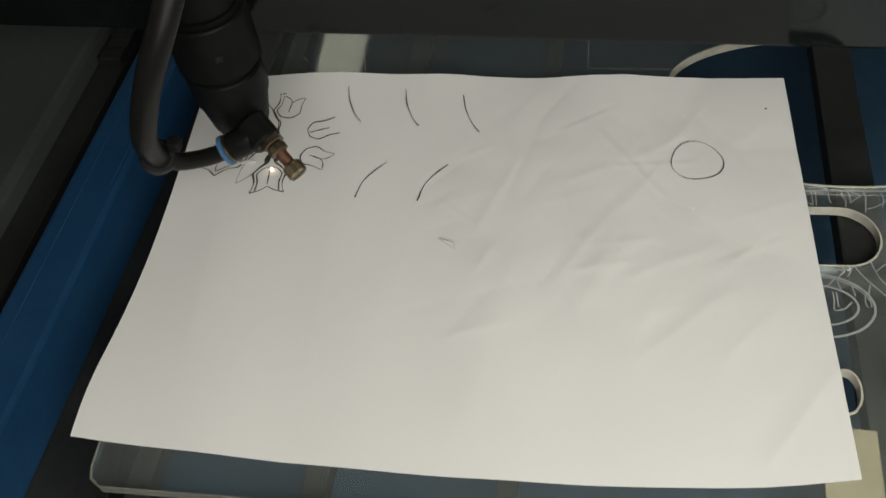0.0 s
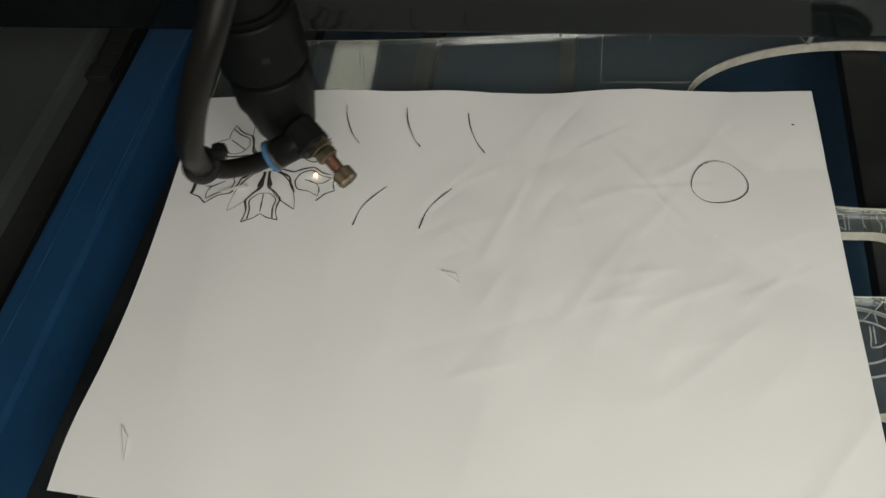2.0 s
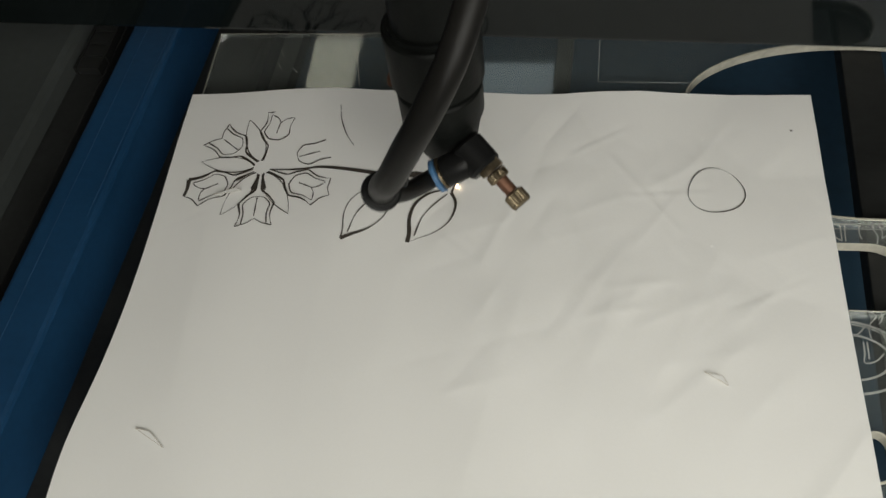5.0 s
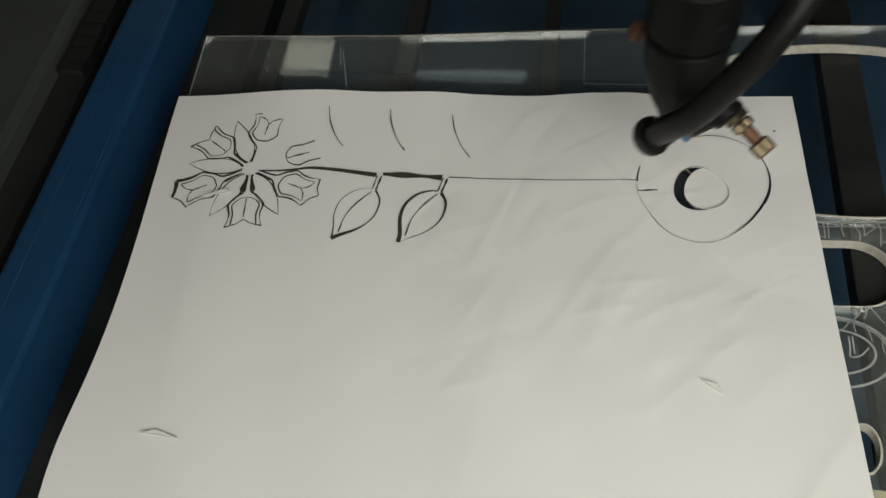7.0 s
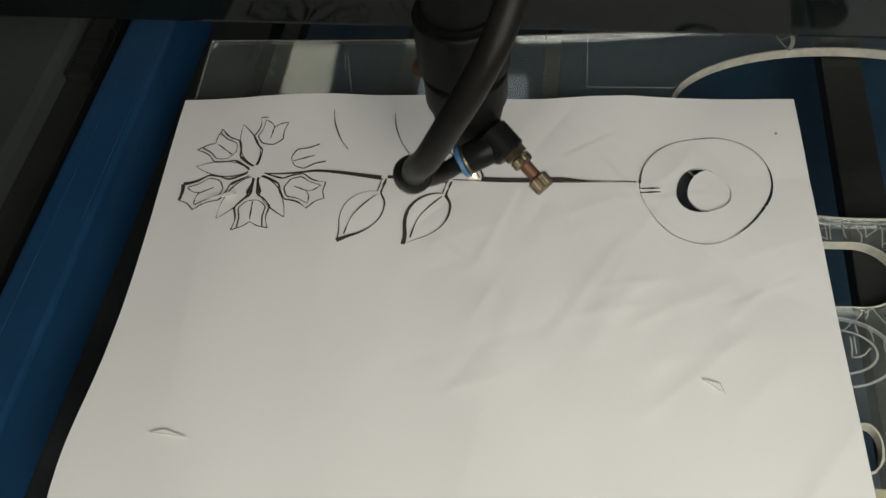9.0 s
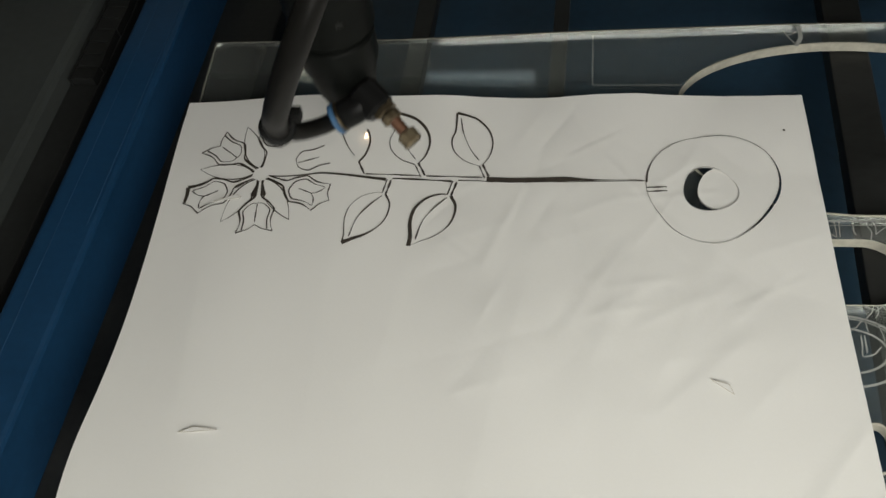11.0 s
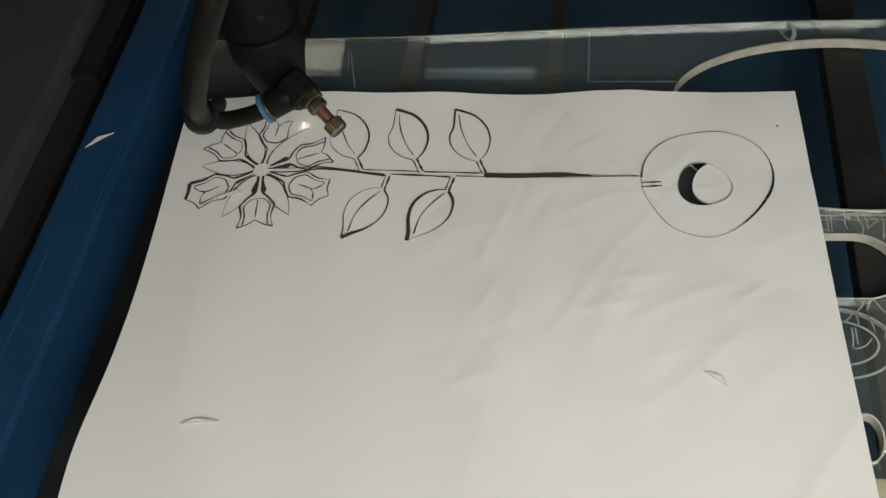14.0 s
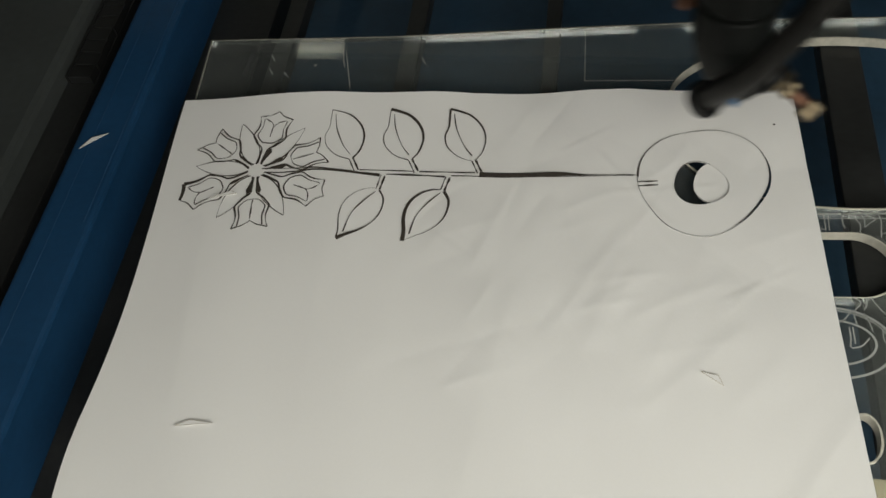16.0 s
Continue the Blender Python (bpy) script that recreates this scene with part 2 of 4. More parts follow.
def ceiling_light(x0, x1, y0, y1, glow, label):
    """A flat ceiling panel, seen mirrored in the clear acrylic."""
    cx, cy = (x0 + x1) / 2, (y0 + y1) / 2
    w, d = (x1 - x0) / 2, (y1 - y0) / 2
    lamp_ob = tagged(empty("ceiling_light", pose(cx, cy, 1.9)), label, "ceiling light", "ceiling lights")
    fr = bmesh.new()
    for b in ((-w - 0.015, -w, -d - 0.015, d + 0.015), (w, w + 0.015, -d - 0.015, d + 0.015), (-w, w, -d - 0.015, -d), (-w, w, d, d + 0.015)):
        box(*b, -0.030, 0.0, bm=fr)
    part("frame", fr, M_ROOM, lamp_ob)
    part("diffuser", box(-w, w, -d, d, -0.022, -0.018), glow, lamp_ob, "glowing frosted diffuser")


ceiling_light(-0.885, -0.715, 1.76, 2.55, M_WARM, "narrow warm white ceiling panel with a frosted diffuser")
ceiling_light(-0.400, -0.023, 1.80, 2.06, M_COOL, "wide cool white ceiling panel with a frosted diffuser")


# ---- the machine ----
def machine():
    body = tagged(empty("laser_cutter_body", MACHINE), "blue painted steel body of a laser cutter bed", "machine")
    part("tray", box(-0.45, 0.62, -0.5, 0.75, -0.060, -0.052), M_TRAY, body, "dark blue painted tray below the bed")
    part("front_panel", box(-0.45, 0.62, -0.54, -0.5, -0.8, -0.02, 0.004), M_BLUE, body)
    part("back_panel", box(-0.45, 0.62, 0.75, 0.79, -0.8, 0.30, 0.004), M_COVER, body)
    part("side_panel", box(0.62, 0.66, -0.54, 0.79, -0.8, 0.02, 0.004), M_BLUE, body)
    rail = box(-0.2045, -0.1775, -0.5, 0.75, -0.0515, 0.0, 0.0022)
    rail = part("side_rail", rail, M_BLUE, body, "blue painted steel rail with scratches")
    for x, w, y0, y1 in ((-0.1955, 0.0004, -0.08, 0.30), (-0.1815, 0.0005, 0.02, 0.33)):
        part("scratch", box(x - w / 2, x + w / 2, y0, y1, 0.0001, 0.0003), M_SCRATCH, rail)
    part("inner_frame", box(-0.1774, -0.140, -0.5, 0.75, -0.050, -0.034, 0.001), M_DARK, body, "black steel inner frame beside the bed")
    part("inner_frame", box(0.30, 0.34, -0.5, 0.75, -0.050, -0.034, 0.001), M_DARK, body)
    part("cover", box(-0.60, -0.236, -0.5, 0.75, -0.06, -0.001, 0.004), M_COVER, body, "dark grey sheet metal cover")
    part("ledge", box(-0.2357, -0.2190, -0.5, 0.75, -0.0498, -0.0137, 0.0008), M_DARK, body, "black ledge under the cable chain")
    part("gutter", box(-0.2359, -0.2047, -0.5, 0.75, -0.058, -0.050), M_DARK, body, "black gutter beside the rail")


def drag_chain():
    chain = tagged(empty("drag_chain", MACHINE), "black plastic drag chain lying on a ledge in the gutter", "cable chain")
    first = None
    for k in range(24):
        y = 0.127 + 0.0098 * k
        if first is None:
            bm = box(-0.0064, 0.0064, -0.0046, 0.0046, -0.0060, -0.0012, 0.0008)
            box(-0.0073, -0.0062, -0.0052, 0.0052, -0.0062, -0.0006, 0.0, bm)
            box(0.0062, 0.0073, -0.0052, 0.0052, -0.0062, -0.0006, 0.0, bm)
            first = part("link", bm, M_LINK, chain, m=pose(-0.2268, y, -0.0075))
        else:
            ob = new("link", first.data)
            ob.parent, ob.matrix_basis = chain, pose(-0.2268 + 0.0004 * math.sin(k * 1.7), y, -0.0075, 0, 0, 1.2 * math.sin(k * 2.3))


def bed_bars():
    first = None
    for x, w in ((-0.116, 1.0), (-0.0455, 1.0), (0.0290, 0.8), (0.1725, 1.9), (0.252, 1.0)):
        m = pose(0, 0, 0, 0, 0, TURN) @ pose(x, 0.1, -0.0305) @ Matrix.Diagonal((w, 1, 1, 1))
        if first is None:
            first = part("bed_bar", box(-0.005, 0.005, -0.6, 0.62, 0.0095, 0.0195, 0.0008), M_BAR, m=m)
            tagged(first, "dull aluminium support bar across the machine bed", "bar", "bars of the bed")
        else:
            copy_thing(first, pose(0, 0, 0, 0, 0, TURN) @ pose(x, 0.1, -0.0305)).scale = (w, 1, 1)


machine()
drag_chain()
bed_bars()

# ---- acrylic offcut under the paper ----
TOP = -0.0050
THICK = 0.0050


def acrylic():
    sheet = tagged(empty("acrylic_sheet"), "clear acrylic offcut with cut-outs and engraved lines under the paper", "acrylic sheet")
    outer = [(-0.1475, 0.1555), (-0.1410, -0.113), (-0.1395, -0.118), (-0.135, -0.1210), (0.10, -0.1245), (0.33, -0.129), (0.34, 0.1585), (0.203, 0.1602), (0.153, 0.1606), (0.0535, 0.1584), (-0.0456, 0.1548)]
    large = ellipse(0.172, 0.107, 0.0792, 0.0405, 96)[:49] + ellipse(0.172, 0.080, 0.0792, 0.0405, 96)[48:]
    holes = [large, pill(0.085, 0.1795, -0.0048, 0.0280, 0.0160, 14),
             ellipse(0.1522, -0.0650, 0.0063, 0.0103, 40, -8), ellipse(0.174, -0.0625, 0.0050, 0.0100, 40, -8)]
    v2, tris = triangulated([outer, *holes])
    keep = []
    for t in tris:
        cx, cy = sum(v2[i][0] for i in t) / 3, sum(v2[i][1] for i in t) / 3
        if inside(cx, cy, outer) and not any(inside(cx, cy, h) for h in holes):
            keep.append(t)
    n = len(v2)
    verts = [(x, y, TOP) for x, y in v2] + [(x, y, TOP - THICK) for x, y in v2]
    faces = [t for t in keep] + [tuple(i + n for i in reversed(t)) for t in keep]
    for loop in (outer, *holes):
        first = len(verts)
        k = len(loop)
        verts += [(x, y, TOP) for x, y in loop] + [(x, y, TOP - THICK) for x, y in loop]
        faces += [(first + i, first + (i + 1) % k, first + k + (i + 1) % k, first + k + i) for i in range(k)]
    me = mesh_of("pane", verts, faces, M_ACRYLIC)
    bm = bmesh.new()
    bm.from_mesh(me)
    bmesh.ops.remove_doubles(bm, verts=bm.verts, dist=1e-6)
    pane = part("pane", bm, M_ACRYLIC, sheet)
    pane.visible_shadow = False
    # frosted edges of the cuts, a hair in front of the clear body
    for loop, out in ((outer, 1), *((h, -1) for h in holes)):
        k = len(loop)
        cx, cy = sum(q[0] for q in loop) / k, sum(q[1] for q in loop) / k
        grown = [(x + out * 0.0003 * (x - cx) / math.hypot(x - cx, y - cy), y + out * 0.0003 * (y - cy) / math.hypot(x - cx, y - cy)) for x, y in loop]
        wide = [(x + out * 0.0011 * (x - cx) / math.hypot(x - cx, y - cy), y + out * 0.0011 * (y - cy) / math.hypot(x - cx, y - cy)) for x, y in loop]
        verts, faces = [], []
        for (x, y), (u, w) in zip(grown, wide):
            verts += [(x, y, TOP + 0.0001), (u, w, TOP + 0.0001), (u, w, TOP - THICK), (x, y, TOP - THICK)]
        for i in range(k):
            j = (i + 1) % k
            faces += [tuple(4 * (i if q < 2 else j) + p for q, p in enumerate((a, b, b, a))) for a, b in ((0, 1), (1, 2), (2, 3), (3, 0))]
        edge = new("cut_edge", mesh_of("cut_edge", verts, faces, M_DULL_RIM if out == 1 else M_EDGE))
        edge.parent = sheet
        tagged(edge, "frosted cut edge of the acrylic")

    def line(pts, w=0.0006):
        ob = new("engraved_line", ribbon(pts, lambda s: w, lambda x, y: TOP + 0.00015, M_ENGRAVE))
        ob.parent = sheet
    line([(0.054, 0.1555), (0.0530, 0.1200), (0.096, 0.1192)], 0.0005)
    def curve(pts, w=0.00045):
        line(spline([(x / 1000, y / 1000, 0) for x, y in pts], 5), w)
    # two ovals with a shield and shards in them
    for a, b, w in ((0.0230, 0.0157, 0.0010), (0.0165, 0.0100, 0.0009)):
        line(ellipse(0.1468, -0.0252, a, b, 60) + [(0.1468 + a, -0.0252)], w)
    line(ellipse(0.1468, -0.0252, 0.0218, 0.0146, 60)[2:34], 0.0005)
    curve(((154.3, -18.4), (154.2, -23), (153.6, -27.4), (157.7, -26.7), (161.2, -23.2)), 0.0006)
    curve(((155.7, -18.3), (155.6, -22), (155.4, -25.9)), 0.0006)
    curve(((163.0, -20.5), (162.6, -16.8), (161.2, -12.0)))
    curve(((167.3, -18.7), (166.5, -22.0), (166.6, -24.4), (167.2, -25.8)))
    curve(((169.9, -14.3), (168.6, -18.7), (168.5, -25.7)))
    # band along the slot
    line([(0.135, 0.0373), (0.30, 0.0384)], 0.0008)
    line([(0.135, 0.0349), (0.30, 0.0356)], 0.0003)
    for pts in (((153.3, 38.0), (153.4, 34.0), (153.2, 28.8)), ((155.5, 38.1), (155.0, 33.5), (154.6, 28.8)), ((148.5, 33.5), (151, 30.5), (153.0, 29.0)),
                ((161.1, 37.9), (160.6, 32.8), (161.3, 29.9)), ((166.7, 37.7), (166.5, 34.7), (167.7, 31.7), (166.8, 27.7)), ((168.9, 37.7), (169.8, 34.2), (169.2, 30.4)),
                ((169.2, 30.4), (171.8, 32.7), (174.3, 34.8), (172.0, 36.3), (169.4, 37.7)), ((175.8, 37.9), (176.5, 33.9), (175.6, 29.0), (174.9, 25.0)), ((175.4, 27.0), (180, 28.5), (186, 33.0)),
                ((183.0, 37.9), (184.0, 33.0), (182.5, 28.0))):
        curve(pts)
    # shards below the slot
    for pts in (((157.9, -4.5), (160.9, -6.8), (158.1, -10.4)), ((162.0, -7.3), (164.0, -5.8), (165.9, -4.2)), ((164.8, -4.0), (168.2, -10.6), (175.1, -19.8)), ((172.1, -1.6), (173.0, -6.0), (174.0, -9.8), (176.2, -14.1)),
                ((163.2, -4.3), (163.0, -7.9), (161.5, -10.3)), ((149.6, -4.0), (150.6, -7.0), (149.8, -10.0)), ((156.4, -11.0), (154.0, -14.0), (151.0, -16.4)), ((158.0, -10.5), (157.2, -13.0), (157.6, -16.8)),
                ((173.6, -7.2), (179.0, -3.0), (186.0, -4.0))):
        curve(pts)
    rng = random.Random(4)
    for k in range(16):
        x, y, a = rng.uniform(-0.13, 0.09), rng.uniform(0.122, 0.151), rng.uniform(0.6, 2.2)
        s = rng.uniform(0.0008, 0.0022)
        line([(x, y), (x + s * math.cos(a), y + s * math.sin(a))], 0.00028)
    for a, b in (((-0.1118, 0.1434), (-0.1092, 0.1383)),
                 ((-0.1113, 0.1333), (-0.1086, 0.1287)),
                 ((-0.1028, 0.1303), (-0.1000, 0.1265)),
                 ((-0.0764, 0.1512), (-0.0786, 0.1456)),
                 ((-0.0715, 0.1451), (-0.0658, 0.1179)),
                 ((0.0772, 0.1492), (0.0785, 0.1550)),
                 ((-0.0731, 0.1460), (-0.0710, 0.1333)),
                 ((-0.0305, 0.1392), (-0.0279, 0.1338))):
        line([a, b], 0.00045)
    line([(-0.0872, 0.1347), (-0.0860, 0.1350)], 0.0014)
    line([(-0.0930, 0.1375), (-0.0860, 0.1440)], 0.0003)
    smear = new("smear", ribbon(spline([(-0.1215, 0.1500, 0), (-0.1232, 0.1400, 0), (-0.1240, 0.1280, 0)], 8), lambda u: 0.0022 + 0.0008 * math.sin(17 * u), lambda x, y: TOP + 0.00012, M_SMEAR))
    smear.parent = sheet
    tagged(smear, "dull whitish smear on the acrylic")
    # slit that opens the large cut-out to the rim
    line(spline([(0.1560, 0.1597, 0), (0.1563, 0.1514, 0), (0.1530, 0.1450, 0)], 5), 0.0022)
    line(spline([(0.1486, 0.1557, 0), (0.1510, 0.150, 0), (0.1535, 0.1460, 0)], 5), 0.0007)
    line(spline([(0.1500, 0.1530, 0), (0.1525, 0.1535, 0), (0.1548, 0.1555, 0)], 5), 0.0005)


def ribbon(pts, width, height, mat):
    """A flat strip along a path in the plane; width runs with the share of the way, height with the place."""
    n = len(pts)
    P = [Vector((q[0], q[1], 0)) for q in pts]
    verts, faces = [], []
    for i, c in enumerate(P):
        d = (P[min(i + 1, n - 1)] - P[max(i - 1, 0)])
        d = d.normalized() if d.length > 1e-9 else Vector((1, 0, 0))
        s = Vector((-d.y, d.x, 0)) * width(i / max(1, n - 1)) / 2
        for q in (c + s, c - s):
            verts.append((q.x, q.y, height(q.x, q.y)))
    for i in range(n - 1):
        faces.append((2 * i, 2 * i + 1, 2 * i + 3, 2 * i + 2))
    return mesh_of("strip", verts, faces, mat)


acrylic()
tagged(part("tan_card", box(-0.0125, 0.008, -0.030, 0.024, -0.0005, 0.0004, 0.0001), M_CARD, m=pose(0.152, -0.103, TOP - THICK - 0.0008, 0, 0, -4)), "tan card strip lying under the acrylic corner", "card")

# ---- the sheet of paper ----
HW, HH = 0.1485, 0.105
CREASES = ((0.109, -0.009, 0.134, 0.003, 0.0006, 0.0015), (0.060, 0.064, 0.085, 0.030, 0.0009, 0.0030), (0.045, 0.070, 0.062, 0.080, 0.0008, 0.0016),
           (0.005, 0.010, 0.020, 0.048, 0.0009, 0.0040), (0.070, 0.045, 0.098, 0.048, 0.0007, 0.0016), (0.040, -0.02, 0.065, 0.02, 0.0008, 0.0040),
           (0.075, -0.055, 0.110, -0.025, 0.0008, 0.0050), (-0.012, 0.020, -0.002, 0.012, 0.0006, 0.0020), (-0.140, 0.022, -0.125, 0.030, 0.0004, 0.0020),
           (0.120, -0.095, 0.148, -0.060, 0.0010, 0.0060), (-0.095, 0.020, -0.080, 0.028, 0.0003, 0.0020))


FOLDS = []
fold_rng = random.Random(11)
for _ in range(60):
    u, v = fold_rng.uniform(-0.03, 0.135), fold_rng.uniform(-0.05, 0.085)
    a = radians(fold_rng.choice((62, 75, 35, 20, 110, 50)) + fold_rng.uniform(-12, 12))
    FOLDS.append((u, v, math.cos(a), math.sin(a), fold_rng.uniform(0.003, 0.012), fold_rng.choice((1, -1)) * fold_rng.uniform(0.00010, 0.00034), fold_rng.uniform(0.0016, 0.0034)))
for u, v, a in ((-0.118, -0.02, 95), (-0.062, -0.03, 92), (-0.030, 0.00, 82), (0.012, -0.05, 78), (0.052, -0.03, 72), (0.085, -0.02, 66)):
    FOLDS.append((u, v, math.cos(radians(a)), math.sin(radians(a)), 0.040, 0.00030, 0.006))


def rise(x, y):
    """The height of the wavy, creased sheet."""
    top = max(0.0, min(1.0, (y + 0.01) / 0.115))
    z = 0.0014 + top ** 4 * (0.0046 * math.exp(-((x + 0.080) / 0.038) ** 2) + 0.0030 * math.exp(-((x + 0.022) / 0.025) ** 2) + 0.0026 * math.exp(-((x - 0.067) / 0.028) ** 2))
    z += (0.00035 * math.sin(105 * x + 14 * y + 0.6) + 0.0005 * math.sin(46 * x - 9 * y)) * (1 - 0.7 * top) + 0.0003 * noise.noise((x * 18, y * 14, 0.3))
    z += 0.0020 * max(0.0, (abs(x) - 0.11) / 0.0385) ** 2 * max(0.0, (-y - 0.02) / 0.085)
    crumple = max(0.25, min(1.0, (x + 0.05) / 0.07)) * max(0.15, min(1.0, (y + 0.085) / 0.06))
    # flat facets that meet in sharp creases
    z += 0.0013 * crumple * abs(noise.noise((x * 24 + 3.0, y * 17 + 0.35 * x * 24, 4.0))) + 0.00034 * crumple * abs(noise.noise((x * 62, y * 48, 7.0)))
    for u, v, c, q, L, amp, w in FOLDS:
        dx, dy = x - u, y - v
        if abs(dx) < 0.06 and abs(dy) < 0.06:
            s = max(0.0, abs(dx * c + dy * q) - L) / 0.006
            z += amp * math.exp(-s * s - abs(dy * c - dx * q) / w)
    for x0, y0, x1, y1, amp, w in CREASES:
        dx, dy = x1 - x0, y1 - y0
        L = math.hypot(dx, dy)
        u, v = ((x - x0) * dx + (y - y0) * dy) / L, (-(x - x0) * dy + (y - y0) * dx) / L
        over = max(0.0, -u, u - L)
        z += 0.30 * amp * math.exp(-(over / 0.004) ** 2) * (math.exp(-abs(v) / (0.6 * w)) - 0.6 * math.exp(-((v - 1.2 * w) / w) ** 2))
    return max(z, -0.0008)


def settle(x, y):
    """Where a point of the flat sheet lies: the edges bow."""
    lo = max(0.0, -y / HH)
    bow = 0.0022 * math.sin(math.pi * (HH - y) / (2 * HH)) ** 2 * max(0.0, -x / HW) ** 3
    flare = math.exp(-((y + 0.083) / 0.028) ** 2) * -0.0024 * max(0.0, -x / HW) ** 3
    return x + bow + flare, y - 0.0085 * lo ** 3 * (1 - (x / HW) ** 2) * (0.8 + 0.35 * x / HW)


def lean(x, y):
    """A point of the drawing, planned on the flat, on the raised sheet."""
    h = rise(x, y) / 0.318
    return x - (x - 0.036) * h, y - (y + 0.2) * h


RING_C = (0.1034, 0.0514)
RING_R = (0.0292, 0.0321, 0.0316, 0.029, 0.029, 0.0287, 0.0276, 0.0273, 0.0296, 0.0296, 0.0264, 0.026)
FOOT = (0.1003, 0.0225)                       # where the ring turns as it comes free


def ring_at(a):
    """A point of the large ring's outline at a heading in degrees, by a smooth curve through twelve radii."""
    k = int(a // 30)
    t = a / 30 - k
    p0, p1, p2, p3 = (RING_R[(k + i) % 12] for i in (-1, 0, 1, 2))
    r = 0.5 * (2 * p1 + (p2 - p0) * t + (2 * p0 - 5 * p1 + 4 * p2 - p3) * t * t + (3 * p1 - p0 - 3 * p2 + p3) * t ** 3)
    return RING_C[0] + r * math.cos(radians(a)), RING_C[1] + r * math.sin(radians(a))


HOLE_C, HOLE_R = (0.1029, 0.0503), 0.0117


def hole_at(a):
    r = HOLE_R * (1 + 0.05 * math.cos(radians(3 * a + 60)))
    return HOLE_C[0] + r * math.cos(radians(a)), HOLE_C[1] + r * 1.02 * math.sin(radians(a))


def paper():
    step = 0.0014
    nx, ny = round(2 * HW / step), round(2 * HH / step)
    rim = [(-HW + 2 * HW * i / nx, -HH) for i in range(nx)] + [(HW, -HH + 2 * HH * j / ny) for j in range(ny)]
    rim += [(HW - 2 * HW * i / nx, HH) for i in range(nx)] + [(-HW, HH - 2 * HH * j / ny) for j in range(ny)]
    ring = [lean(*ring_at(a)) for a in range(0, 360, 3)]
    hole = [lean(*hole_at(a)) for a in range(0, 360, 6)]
    grid = [(-HW + 2 * HW * (i + 0.5 * (j % 2)) / nx, -HH + 2 * HH * j / ny) for i in range(1, nx - 1) for j in range(1, ny)]
    v2, tris = triangulated([rim, ring, hole], grid)
    groups = {"sheet": [], "ring": [], "disc": []}
    for t in tris:
        cx, cy = sum(v2[i][0] for i in t) / 3, sum(v2[i][1] for i in t) / 3
        groups["disc" if inside(cx, cy, hole) else "ring" if inside(cx, cy, ring) else "sheet"].append(t)
    made = {}
    for name, faces in groups.items():
        used = sorted({i for t in faces for i in t})
        at = {i: k for k, i in enumerate(used)}
        top = [(*settle(*v2[i]), rise(*v2[i])) for i in used]
        n = len(top)
        low = [(x, y, z - 0.00012) for x, y, z in top]
        fs = [tuple(at[i] for i in t) for t in faces]
        count = {}
        for t in fs:
            for a, b in zip(t, t[1:] + t[:1]):
                count[(a, b)] = 1
        verts = top + low + top + low
        sides = [(b + 2 * n, a + 2 * n, a + 3 * n, b + 3 * n) for a, b in count if (b, a) not in count]
        made[name] = mesh_of(name, verts, fs + [tuple(i + n for i in reversed(t)) for t in fs] + sides, M_PAPER, True)
    sheet = tagged(empty("paper_sheet"), "white sheet of paper, slightly creased, being cut by laser", "paper")
    ob = new("sheet", made["sheet"])
    ob.parent = sheet
    ring_ob = tagged(new("paper_ring", made["ring"]), "white paper ring cut free from the sheet", "paper cut-out")
    disc_ob = tagged(new("paper_disc", made["disc"]), "small white paper disc cut from the ring", "paper cut-out")
    return sheet, ring_ob, disc_ob


SHEET, RING, DISC = paper()
STROKES = []                                  # pieces of cut line and the time at which each opens


def cut(pts, t0, t1, width=0.0005, mat=None, pieces=None, taper=None, slide=None, on=None, until=None):
    """A line that the laser opens from t0 to t1, in pieces."""
    if len(pts) < 12:
        pts = [tuple(Vector(a).lerp(Vector(b), k / 6)) for a, b in zip(pts, pts[1:]) for k in range(6)] + [tuple(pts[-1])]
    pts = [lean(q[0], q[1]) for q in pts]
    if pieces is None:
        pieces = 1 if t1 <= 0 else max(1, min(8, round((t1 - t0) / 0.1)))
    n = len(pts) - 1
    for k in range(pieces):
        a, b = round(n * k / pieces), round(n * (k + 1) / pieces)
        if b <= a:
            continue
        some = pts[a:b + 1]
        f0, f1 = a / n, b / n
        def wide(s, f0=f0, f1=f1):
            u = f0 + (f1 - f0) * s
            return width * (taper(u) if taper else 0.85 + 0.3 * math.sin(9 * u + 40 * pts[0][0]))
        ob = new("cut_line", ribbon(some, wide, lambda x, y: rise(x, y) + 0.00042, mat or M_CHAR_SHADE))
        ob.parent = on or SHEET
        STROKES.append((ob, t0 + (t1 - t0) * (k + 0.6) / pieces if t1 > 0 else -1, slide, until))


def bez(a, b, c, d, n=18):
    a, b, c, d = (Vector(q) for q in (a, b, c, d))
    return [tuple((1 - t) ** 3 * a + 3 * (1 - t) ** 2 * t * b + 3 * (1 - t) * t * t * c + t ** 3 * d) for t in (k / n for k in range(n + 1))]


def framed(origin, angle):
    """From (along, across) at an origin and heading to the sheet."""
    c, s = math.cos(radians(angle)), math.sin(radians(angle))
    return lambda u, v: (origin[0] + c * u - s * v, origin[1] + s * u + c * v)


CENTRE = (-0.1025, 0.0595)


